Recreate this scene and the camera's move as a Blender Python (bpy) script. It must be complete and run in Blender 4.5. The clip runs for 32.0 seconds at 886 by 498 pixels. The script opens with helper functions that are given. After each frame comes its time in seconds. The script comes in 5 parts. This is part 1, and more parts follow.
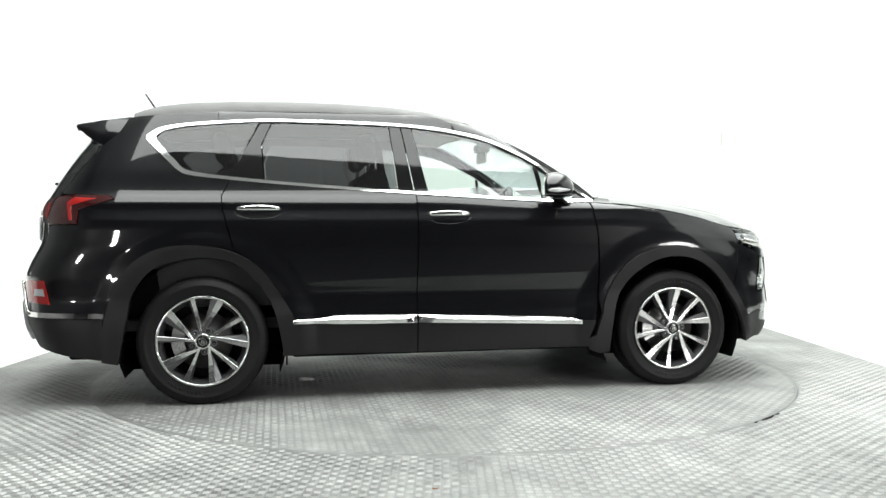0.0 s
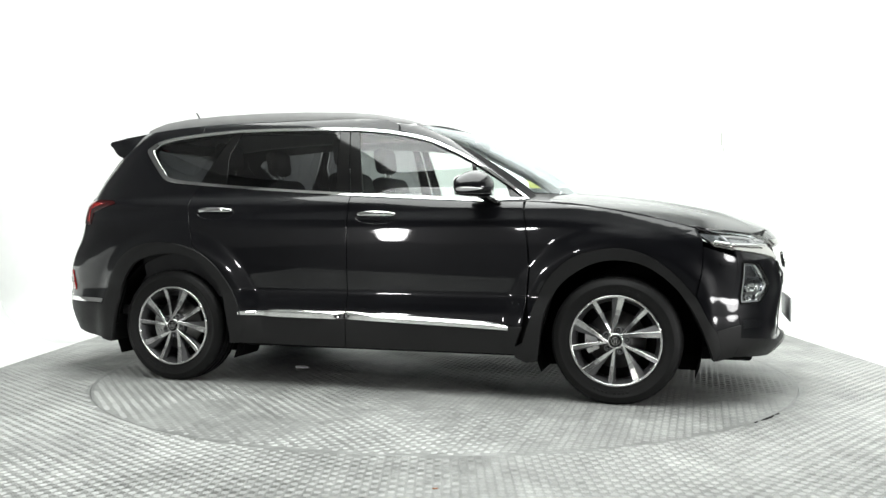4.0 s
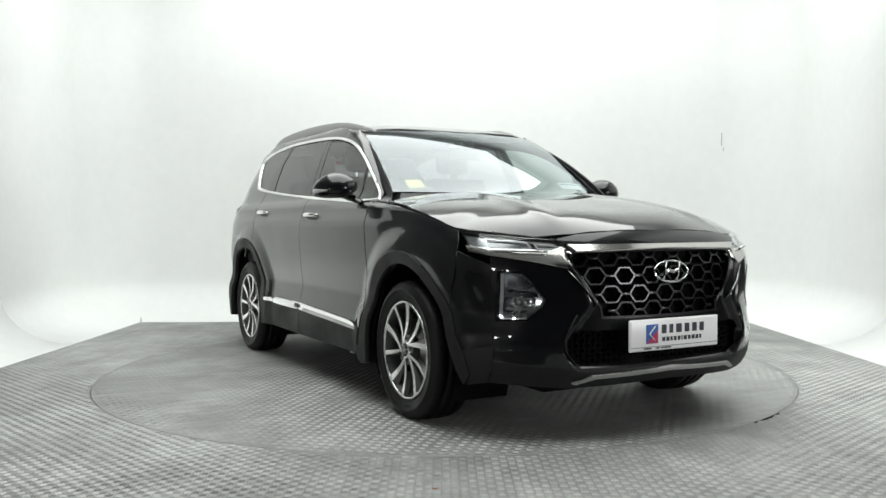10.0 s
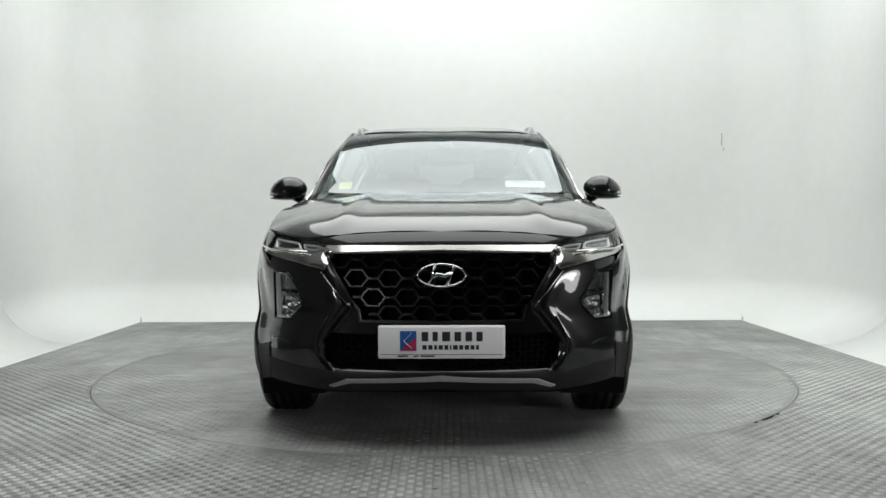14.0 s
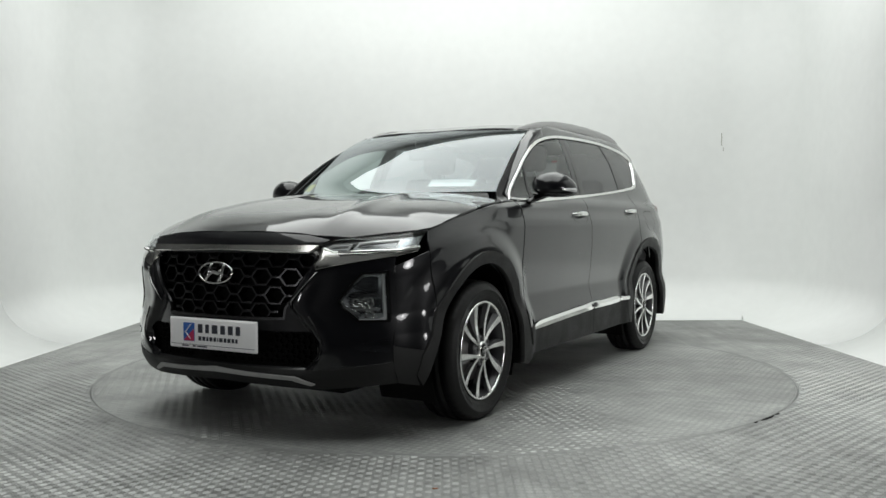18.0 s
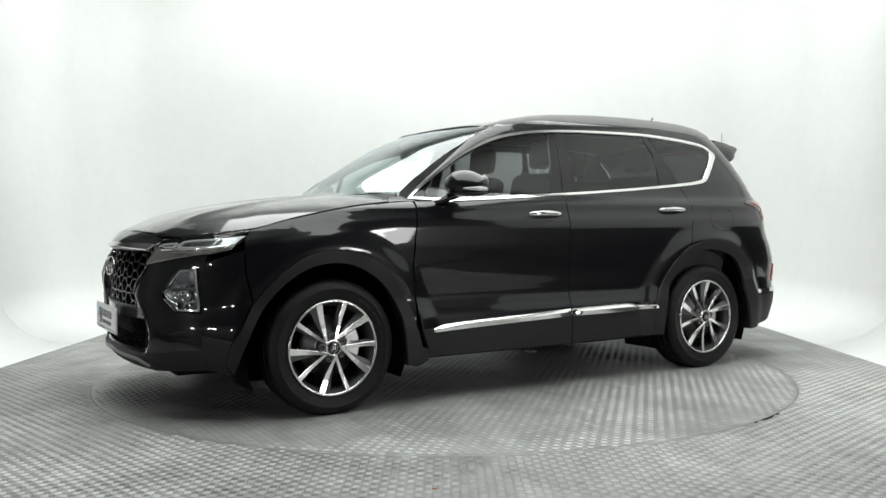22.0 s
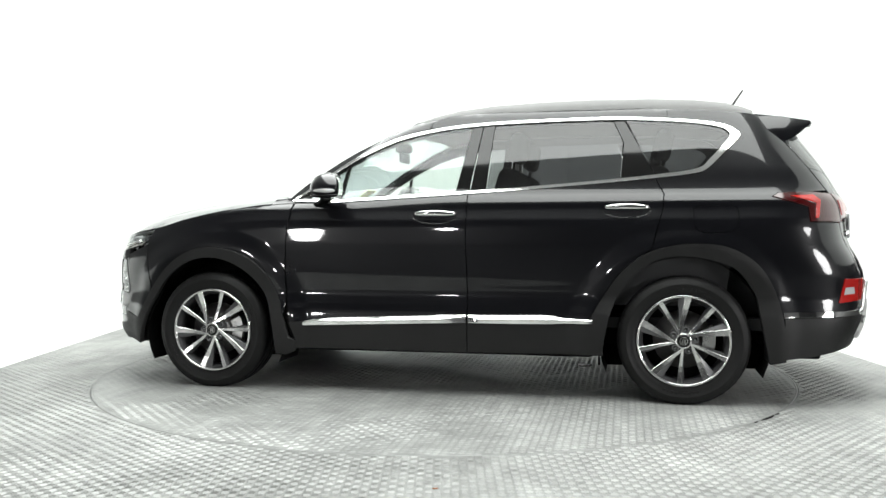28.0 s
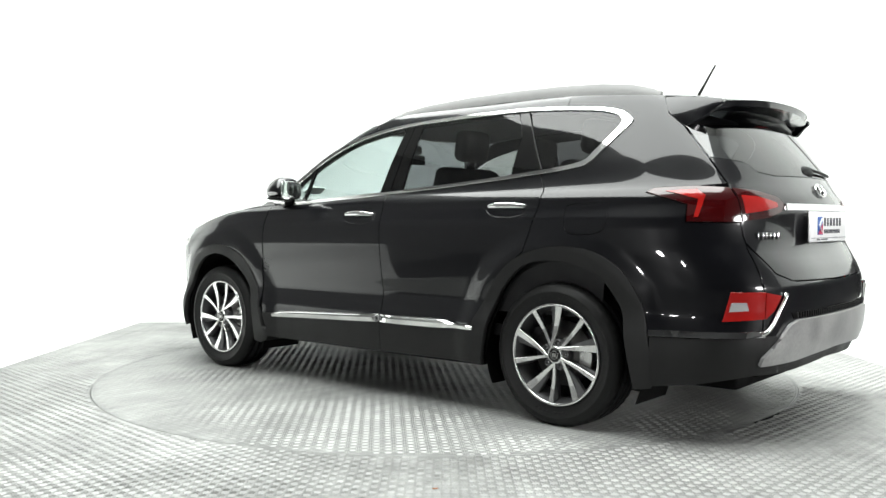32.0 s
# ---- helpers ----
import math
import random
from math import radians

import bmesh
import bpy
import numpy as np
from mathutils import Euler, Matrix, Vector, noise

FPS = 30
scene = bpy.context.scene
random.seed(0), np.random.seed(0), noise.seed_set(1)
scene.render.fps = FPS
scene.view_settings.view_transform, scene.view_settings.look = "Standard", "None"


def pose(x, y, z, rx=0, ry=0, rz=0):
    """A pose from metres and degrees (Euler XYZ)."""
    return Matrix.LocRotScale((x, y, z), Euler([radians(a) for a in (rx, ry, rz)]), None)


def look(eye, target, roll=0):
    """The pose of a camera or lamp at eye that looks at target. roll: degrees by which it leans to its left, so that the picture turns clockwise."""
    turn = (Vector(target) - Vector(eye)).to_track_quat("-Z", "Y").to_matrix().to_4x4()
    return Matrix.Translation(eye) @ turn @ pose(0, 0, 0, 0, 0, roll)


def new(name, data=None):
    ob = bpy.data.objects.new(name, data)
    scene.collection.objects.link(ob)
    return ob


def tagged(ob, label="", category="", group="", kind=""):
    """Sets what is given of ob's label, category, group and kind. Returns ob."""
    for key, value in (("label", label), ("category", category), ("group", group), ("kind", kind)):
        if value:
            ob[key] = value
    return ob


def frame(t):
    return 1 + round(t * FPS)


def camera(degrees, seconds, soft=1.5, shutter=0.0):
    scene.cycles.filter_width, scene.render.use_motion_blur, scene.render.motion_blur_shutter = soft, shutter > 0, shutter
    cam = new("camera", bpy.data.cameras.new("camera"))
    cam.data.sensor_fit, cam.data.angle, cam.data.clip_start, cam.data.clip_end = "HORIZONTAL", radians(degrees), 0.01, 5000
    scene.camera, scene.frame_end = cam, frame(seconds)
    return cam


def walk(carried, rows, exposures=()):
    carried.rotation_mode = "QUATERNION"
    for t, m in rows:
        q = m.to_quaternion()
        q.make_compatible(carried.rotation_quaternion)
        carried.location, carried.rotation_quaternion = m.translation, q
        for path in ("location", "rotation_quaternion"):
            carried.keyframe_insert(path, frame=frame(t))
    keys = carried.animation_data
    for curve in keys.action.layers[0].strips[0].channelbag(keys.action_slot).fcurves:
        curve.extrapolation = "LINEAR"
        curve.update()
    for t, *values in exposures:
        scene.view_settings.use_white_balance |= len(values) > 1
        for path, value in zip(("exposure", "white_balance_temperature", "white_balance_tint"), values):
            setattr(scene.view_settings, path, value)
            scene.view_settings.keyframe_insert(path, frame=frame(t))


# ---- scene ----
# ---- camera: stands still before the turntable ----
cam = camera(54.57, 32.0)
EYE = (0.0, -5.861, 0.984)
AIM = pose(*EYE, 88.338, 0.194, 0.044)
walk(cam, [(0, AIM), (32.0, AIM)], exposures=[(0, -0.10), (3, -0.12), (6, -0.26), (9, -0.52), (10, -0.80), (11, -1.06), (13.5, -1.12), (17, -1.21), (19, -1.11), (21, -0.84), (23, -0.71), (25, -0.31), (28, -0.02), (32, 0.14)])

# turn of the turntable, degrees at each second pair
TURN = [(0, 11.2), (2, -2.4), (4, -16.7), (6, -31.4), (8, -46.3), (10, -61.2), (12, -76.0), (14, -90.65), (16, -105.2), (18, -119.7), (20, -134.1), (22, -148.5), (24, -162.95), (26, -177.4), (28, -192.0), (30, -206.5), (32.0, -220.95)]

# ---- light ----
world = bpy.data.worlds.new("world")
scene.world = world
world.use_nodes = True
world.node_tree.nodes["Background"].inputs[0].default_value = (0.8, 0.85, 0.9, 1)
world.node_tree.nodes["Background"].inputs[1].default_value = 0.03


def area(name, at, to, sx, sy, power, colour=(1, 1, 1)):
    data = bpy.data.lights.new(name, "AREA")
    data.shape, data.size, data.size_y, data.energy, data.color = "DISK" if sx == sy else "RECTANGLE", sx, sy, power, colour
    ob = new(name, data)
    ob.matrix_world = look(at, to)
    return ob


area("ceiling_softbox", (0.15, -0.55, 4.68), (0.15, -0.55, 0), 5.8, 6.55, 772, (0.965, 1.0, 0.975))
for size, power in ((1.2, 75), (0.6, 30)):
    area("flash_umbrella_east", (4.7 + 0.02 * size, -4.5, 1.15), (0, 0, 0.9), size, size, power)
area("flash_head_west", (-2.6, -6.9, 1.1), (0, 0, 0.9), 0.28, 0.28, 20)
area("flash_umbrella_west", (-4.6, -6.6, 0.95), (0, 0, 0.9), 0.48, 0.48, 48)


# ---- materials ----
def nodes_of(name):
    m = bpy.data.materials.new(name)
    m.use_nodes = True
    return m, m.node_tree.nodes, m.node_tree.links, m.node_tree.nodes["Principled BSDF"]


def material(name, colour, rough=0.5, metal=0.0, vary=0.15, scale=12.0, bump=0.0, bump_scale=200.0, coat=0.0, spec=0.5):
    """A surface with colour and gloss that vary at two scales, and fine relief."""
    m, n, l, b = nodes_of(name)
    b.inputs["Metallic"].default_value = metal
    b.inputs["Coat Weight"].default_value = coat
    b.inputs["Coat Roughness"].default_value = 0.035
    b.inputs["Coat IOR"].default_value = 1.47
    b.inputs["Specular IOR Level"].default_value = spec
    co = n.new("ShaderNodeTexCoord")
    big, fine = n.new("ShaderNodeTexNoise"), n.new("ShaderNodeTexNoise")
    big.inputs["Scale"].default_value, fine.inputs["Scale"].default_value = scale, scale * 14
    big.inputs["Detail"].default_value = 4
    for t in (big, fine):
        l.new(co.outputs["Object"], t.inputs["Vector"])
    add = n.new("ShaderNodeMath")
    add.operation = "MULTIPLY_ADD"
    add.inputs[1].default_value = 0.4
    l.new(fine.outputs["Fac"], add.inputs[0])
    l.new(big.outputs["Fac"], add.inputs[2])
    ramp = n.new("ShaderNodeMapRange")
    ramp.inputs[1].default_value, ramp.inputs[2].default_value = 0.4, 1.0
    ramp.inputs[3].default_value, ramp.inputs[4].default_value = 1 - vary, 1 + vary
    l.new(add.outputs[0], ramp.inputs[0])
    mul = n.new("ShaderNodeVectorMath")
    mul.operation = "SCALE"
    mul.inputs[0].default_value = colour
    l.new(ramp.outputs[0], mul.inputs["Scale"])
    l.new(mul.outputs[0], b.inputs["Base Color"])
    rr = n.new("ShaderNodeMapRange")
    rr.inputs[1].default_value, rr.inputs[2].default_value = 0.4, 1.0
    rr.inputs[3].default_value, rr.inputs[4].default_value = rough * (1 - vary), min(1, rough * (1 + vary))
    l.new(add.outputs[0], rr.inputs[0])
    l.new(rr.outputs[0], b.inputs["Roughness"])
    if bump:
        tex, bp = n.new("ShaderNodeTexNoise"), n.new("ShaderNodeBump")
        tex.inputs["Scale"].default_value = bump_scale
        bp.inputs["Strength"].default_value, bp.inputs["Distance"].default_value = bump, 0.002
        l.new(co.outputs["Object"], tex.inputs["Vector"])
        l.new(tex.outputs["Fac"], bp.inputs["Height"])
        l.new(bp.outputs[0], b.inputs["Normal"])
    return m


def glass(name, tint, base=0.06, gloss=(1, 1, 1)):
    """Thin pane: tinted see-through under a mirror that grows towards grazing views, alike from both sides."""
    m, n, l, b = nodes_of(name)
    n.remove(b)
    clear, mirror, mix, lw = n.new("ShaderNodeBsdfTransparent"), n.new("ShaderNodeBsdfGlossy"), n.new("ShaderNodeMixShader"), n.new("ShaderNodeLayerWeight")
    clear.inputs[0].default_value = (*tint, 1)
    mirror.inputs[0].default_value = (*gloss, 1)
    mirror.inputs["Roughness"].default_value = 0.0
    lw.inputs["Blend"].default_value = 0.5
    power, share = n.new("ShaderNodeMath"), n.new("ShaderNodeMath")
    power.operation, share.operation = "POWER", "MULTIPLY_ADD"
    power.inputs[1].default_value = 5
    share.inputs[1].default_value, share.inputs[2].default_value = 1 - base, base
    l.new(lw.outputs["Facing"], power.inputs[0])
    l.new(power.outputs[0], share.inputs[0])
    l.new(share.outputs[0], mix.inputs[0])
    l.new(clear.outputs[0], mix.inputs[1])
    l.new(mirror.outputs[0], mix.inputs[2])
    l.new(mix.outputs[0], n["Material Output"].inputs[0])
    return m


def steel(name, colour, rough):
    """Worn steel: broad stains, small grime, long streaks."""
    m = material(name, colour, rough, 0.25, vary=0.16, scale=9, bump=0.06, bump_scale=160)
    n, l = m.node_tree.nodes, m.node_tree.links
    b = n["Principled BSDF"]
    old = b.inputs["Base Color"].links[0].from_socket
    for sc, det, lo, hi, stretch in ((0.55, 5, 0.80, 1.18, (1, 1, 1)), (2.6, 6, 0.84, 1.12, (1, 1, 1)), (3.0, 4, 0.92, 1.07, (6, .5, 1))):
        vec, tex, mr, sc_node = n.new("ShaderNodeVectorMath"), n.new("ShaderNodeTexNoise"), n.new("ShaderNodeMapRange"), n.new("ShaderNodeVectorMath")
        vec.operation, sc_node.operation = "MULTIPLY", "SCALE"
        vec.inputs[1].default_value = stretch
        tex.inputs["Scale"].default_value, tex.inputs["Detail"].default_value = sc, det
        mr.inputs[1].default_value, mr.inputs[2].default_value, mr.inputs[3].default_value, mr.inputs[4].default_value = 0.35, 0.65, lo, hi
        co = n["Texture Coordinate"]
        l.new(co.outputs["Object"], vec.inputs[0])
        l.new(vec.outputs[0], tex.inputs["Vector"])
        l.new(tex.outputs["Fac"], mr.inputs[0])
        l.new(old, sc_node.inputs[0])
        l.new(mr.outputs[0], sc_node.inputs["Scale"])
        old = sc_node.outputs[0]
    l.new(old, b.inputs["Base Color"])
    return m


PAINT = material("black_paint", (0.0035, 0.0036, 0.0048), 0.3, vary=0.1, scale=3, coat=1.0, spec=0.12)
CLAD = material("matte_black_plastic", (0.0075, 0.0075, 0.0075), 0.52, vary=0.25, scale=6, bump=0.15, bump_scale=900, spec=0.32)
PIANO = material("gloss_black_trim", (0.004, 0.004, 0.004), 0.06, vary=0.1)
CHROME = material("chrome", (0.86, 0.86, 0.85), 0.06, 1.0, vary=0.04)
SATIN = material("satin_metal", (0.62, 0.62, 0.61), 0.28, 1.0, vary=0.08)
RAIL = material("satin_rail", (0.27, 0.27, 0.267), 0.45, 0.0, vary=0.08, spec=0.4)
SKID = material("silver_grey_plastic", (0.36, 0.36, 0.355), 0.42, 0.3, vary=0.3, scale=5)
WINGCHROME = material("wing_chrome", (0.55, 0.54, 0.52), 0.14, 1.0, vary=0.08)
GRILLECHROME = material("grille_dark_chrome", (0.055, 0.055, 0.057), 0.30, 1.0, vary=0.15)
DARKCHROME = material("dark_chrome", (0.27, 0.27, 0.275), 0.18, 1.0, vary=0.08)
RUBBER = material("tyre_rubber", (0.006, 0.006, 0.006), 0.5, vary=0.3, scale=9, bump=0.25, bump_scale=300, spec=0.25)
ALLOY = material("machined_alloy", (0.78, 0.78, 0.77), 0.2, 1.0, vary=0.08, scale=20)
WEBPAINT = material("satin_web_paint", (0.12, 0.12, 0.123), 0.36, 0.6, vary=0.1)
RIMPAINT = material("grey_rim_paint", (0.045, 0.045, 0.047), 0.4, 0.3, vary=0.1)
UNDER = material("underbody_black", (0.004, 0.004, 0.004), 0.9, vary=0.3, spec=0.1)
CABIN = material("cabin_fabric", (0.02, 0.02, 0.021), 0.85, vary=0.2, bump=0.3, bump_scale=400)
HEADLINER = material("light_headliner", (0.32, 0.32, 0.31), 0.9, vary=0.1)
DISCMETAL = material("brake_steel", (0.26, 0.255, 0.25), 0.4, 1.0, vary=0.15)
GLASS = glass("clear_glass", (0.78, 0.84, 0.81), 0.06)
LAMPBOWL = material("lamp_bowl", (0.42, 0.43, 0.45), 0.16, 1.0, vary=0.3, scale=22)
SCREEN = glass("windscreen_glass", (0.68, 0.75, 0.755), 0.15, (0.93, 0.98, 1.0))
PRIVACY = glass("privacy_glass", (0.20, 0.205, 0.21), 0.055)
BACKGLASS = glass("rear_glass", (0.15, 0.155, 0.16), 0.10)
LENS = glass("lamp_lens", (0.9, 0.92, 0.92), 0.05)
RED = material("red_lamp", (0.36, 0.010, 0.008), 0.12, vary=0.15, coat=1.0)
REDDEEP = material("deep_red_lamp", (0.04, 0.0015, 0.002), 0.1, vary=0.15, coat=1.0)
WHITELAMP = material("clear_lamp_insert", (0.62, 0.62, 0.62), 0.15, 0.4, vary=0.1)
PLATE = material("white_plate", (0.94, 0.94, 0.94), 0.3, vary=0.04)
INK = material("dark_print", (0.03, 0.032, 0.045), 0.4, vary=0.05)
BLUE = material("blue_print", (0.03, 0.12, 0.42), 0.4, vary=0.05)
MAGENTA = material("red_print", (0.5, 0.03, 0.10), 0.4, vary=0.05)
YELLOW = material("yellow_sticker", (0.62, 0.6, 0.10), 0.5, vary=0.08)
PAPER = material("white_paper", (0.9, 0.9, 0.88), 0.8, vary=0.06)
WALLPAINT = material("white_cove_paint", (0.79, 0.80, 0.788), 0.55, vary=0.045, scale=0.7, bump=0.05, bump_scale=60)
GREYWALL = material("grey_studio_wall", (0.17, 0.17, 0.17), 0.8, vary=0.2, scale=2)
DARKWALL = material("dark_studio_wall", (0.03, 0.03, 0.032), 0.8, vary=0.2, scale=2)
PLATESTEEL = steel("floor_plate_steel", (0.245, 0.25, 0.242), 0.48)
TREADSTEEL = steel("tread_steel", (0.325, 0.33, 0.319), 0.46)
SCUFF = material("wall_scuff", (0.35, 0.34, 0.30), 0.7, vary=0.2)
CHIPWOOD = material("orange_wood", (0.42, 0.16, 0.07), 0.7, vary=0.2)


# ---- building tools ----
CAR_OFFSET = (-0.141, 0.014, 0.0)


def part(name, mesh, mat, parent, label=""):
    """Links a mesh (or bmesh) as one object under a thing or a part."""
    if isinstance(mesh, bmesh.types.BMesh):
        bm, mesh = mesh, bpy.data.meshes.new(name)
        bm.to_mesh(mesh)
        bm.free()
    if mat is not None and not mesh.materials:
        mesh.materials.append(mat)
    ob = new(name, mesh)
    ob.parent = parent
    if parent is not None and parent.name == "car":
        ob.location = CAR_OFFSET
    if label:
        tagged(ob, label)
    return ob


def raw(name, verts, faces, smooth=False):
    me = bpy.data.meshes.new(name)
    me.from_pydata([tuple(v) for v in verts], [], faces)
    me.update()
    if smooth:
        me.shade_smooth()
    return me


def box(x0, x1, y0, y1, z0, z1, bevel=0.0):
    bm = bmesh.new()
    bmesh.ops.create_cube(bm, size=1, matrix=Matrix.LocRotScale(((x0 + x1) / 2, (y0 + y1) / 2, (z0 + z1) / 2), None, (x1 - x0, y1 - y0, z1 - z0)))
    if bevel:
        bmesh.ops.bevel(bm, geom=bm.edges[:], offset=bevel, segments=3, affect="EDGES", profile=0.5)
        for f in bm.faces:
            f.smooth = True
    return bm


def lathe(profile, n=64, axis_y=True):
    """Turns a profile of (radius, along) round the y axis."""
    verts, faces, m = [], [], len(profile)
    for i in range(n):
        a = 2 * math.pi * i / n
        for r, y in profile:
            verts.append((r * math.cos(a), y, r * math.sin(a)))
    for i in range(n):
        for j in range(m - 1):
            a, b = i * m + j, ((i + 1) % n) * m + j
            faces.append((a, a + 1, b + 1, b))
    return verts, faces


def sweep(path, section, closed=False):
    """Carries a closed section, one (out, up) list for each point or one for all, along a path of points."""
    verts, faces, m = [], [], len(section if not isinstance(section[0], list) else section[0])
    for i, p in enumerate(path):
        a, b = Vector(path[max(0, i - 1)]), Vector(path[min(len(path) - 1, i + 1)])
        t = (b - a).normalized()
        up = Vector((0, 0, 1)) if abs(t.z) < 0.9 else Vector((1, 0, 0))
        out = t.cross(up).normalized()
        up = out.cross(t)
        sec = section[i] if isinstance(section[0], list) else section
        for o, u in sec:
            verts.append(Vector(p) + out * o + up * u)
    for i in range(len(path) - 1):
        for j in range(m):
            a, b = i * m + j, i * m + (j + 1) % m
            faces.append((a, b, b + m, a + m))
    faces.append(tuple(range(m))[::-1])
    faces.append(tuple(range(len(verts) - m, len(verts))))
    return verts, faces


def ring_section(r, n=10, flat=1.0):
    return [(r * math.cos(2 * math.pi * k / n), r * flat * math.sin(2 * math.pi * k / n)) for k in range(n)]


def inside(poly, pts):
    x, y = pts[:, 0], pts[:, 1]
    hit = np.zeros(len(pts), bool)
    for (x0, y0), (x1, y1) in zip(poly, np.roll(poly, -1, 0)):
        if y0 != y1:
            c = ((y0 > y) != (y1 > y)) & (x < (x1 - x0) * (y - y0) / (y1 - y0) + x0)
            hit ^= c
    return hit


def spaced(poly, h):
    out = []
    for a, b in zip(poly, poly[1:] + poly[:1]):
        n = max(1, math.ceil(math.dist(a, b) / h))
        out += [(a[0] + (b[0] - a[0]) * k / n, a[1] + (b[1] - a[1]) * k / n) for k in range(n)]
    return out


def shrunk(poly, d):
    """The outline drawn in by d."""
    turn = 1 if sum(a[0] * b[1] - b[0] * a[1] for a, b in zip(poly, poly[1:] + poly[:1])) > 0 else -1
    out = []
    for k, p in enumerate(poly):
        a, b = Vector(poly[k - 1]), Vector(poly[(k + 1) % len(poly)])
        e1, e2 = (Vector(p) - a).normalized(), (b - Vector(p)).normalized()
        n1, n2 = Vector((-e1.y, e1.x)) * turn, Vector((-e2.y, e2.x)) * turn
        n = n1 + n2
        n = n / max(0.35, n.length_squared / 2) if n.length > 1e-6 else n1
        out.append((p[0] + n.x * d, p[1] + n.y * d))
    return out


def rounded(poly, steps=2):
    """Softens an outline by cutting its corners."""
    for _ in range(steps):
        out = []
        for a, b in zip(poly, poly[1:] + poly[:1]):
            out += [(a[0] * 0.78 + b[0] * 0.22, a[1] * 0.78 + b[1] * 0.22), (a[0] * 0.22 + b[0] * 0.78, a[1] * 0.22 + b[1] * 0.78)]
        poly = out
    return poly


def flowing(pts, n=4):
    """A smooth chain through the points."""
    out = []
    for i in range(len(pts) - 1):
        p0, p1, p2, p3 = pts[max(0, i - 1)], pts[i], pts[i + 1], pts[min(len(pts) - 1, i + 2)]
        for k in range(n):
            t = k / n
            out.append(tuple(.5 * (2 * b + (c - a) * t + (2 * a - 5 * b + 4 * c - d) * t * t + (3 * b - a - 3 * c + d) * t ** 3) for a, b, c, d in zip(p0, p1, p2, p3)))
    return out + [pts[-1]]


def sheet(name, outline, on, h=0.03, off=0.0, depth=0.014, gap=0.0, holes=(), inner=None):
    """A panel: the outline laid on a curved surface, pushed out by off, with an edge depth deep. The shading follows the surface."""
    if gap:
        outline = shrunk(outline, gap)
    loops = [spaced(list(outline), h)] + [spaced(list(q), h) for q in holes]
    pts, edges = [], []
    for lp in loops:
        k = len(pts)
        pts += lp
        edges += [(k + i, k + (i + 1) % len(lp)) for i in range(len(lp))]
    rim = np.array(pts)
    lo, hi = rim.min(0), rim.max(0)
    gx, gy = np.meshgrid(np.arange(lo[0] + h / 2, hi[0], h), np.arange(lo[1] + h / 2, hi[1], h))
    gx[1::2] += h / 2
    grid = np.stack([gx.ravel(), gy.ravel()], 1)
    if len(grid):
        ok = inside(np.array(loops[0]), grid)
        for lp in loops[1:]:
            ok &= ~inside(np.array(lp), grid)
        grid = grid[ok]
    if len(grid):
        near = np.sqrt(((grid[:, None] - rim[None]) ** 2).sum(2)).min(1)
        grid = grid[near > h * 0.45]
    flat = [Vector(p) for p in pts] + [Vector(p) for p in grid.tolist()]
    from mathutils.geometry import delaunay_2d_cdt
    v2, e2, f2, *_ = delaunay_2d_cdt(flat, edges, [], 0, 1e-7)
    v2n = np.array([tuple(v) for v in v2])
    tri = [tuple(f) for f in f2]
    mid = np.array([v2n[list(f)].mean(0) for f in tri])
    ok = inside(np.array(loops[0]), mid)
    for lp in loops[1:]:
        ok &= ~inside(np.array(lp), mid)
    tri = [f for f, k in zip(tri, ok) if k]
    e = 1e-3
    pos, nor = [], []
    for a, b in v2n.tolist():
        p = Vector(on(a, b))
        n = (Vector(on(a + e, b)) - Vector(on(a - e, b))).cross(Vector(on(a, b + e)) - Vector(on(a, b - e)))
        n = n.normalized() if n.length > 1e-12 else Vector((0, 0, 1))
        if n.dot(p - (inner or Vector((0, 0, 0.6)))) < 0:
            n = -n
        pos.append(p + n * off)
        nor.append(n)
    faces, normals, verts = [], [], list(pos)
    count = {}
    for f in tri:
        p = [pos[k] for k in f]
        if (p[1] - p[0]).cross(p[2] - p[0]).dot(nor[f[0]] + nor[f[1]] + nor[f[2]]) < 0:
            f = f[::-1]
        faces.append(f)
        normals += [nor[k] for k in f]
        for a, b in zip(f, f[1:] + f[:1]):
            count[(a, b)] = 1
    if depth:
        for a, b in [k for k in count if (k[1], k[0]) not in count]:
            k = len(verts)
            verts += [pos[a], pos[b], pos[b] - nor[b] * depth, pos[a] - nor[a] * depth]
            faces.append((k + 1, k, k + 3, k + 2))
            n = (pos[b] - pos[a]).cross(nor[a]).normalized()
            normals += [(n + nor[b]).normalized(), (n + nor[a]).normalized(), n, n]
    me = raw(name, verts, faces)
    me.shade_smooth()
    me.normals_split_custom_set([tuple(n) for n in normals])
    return me


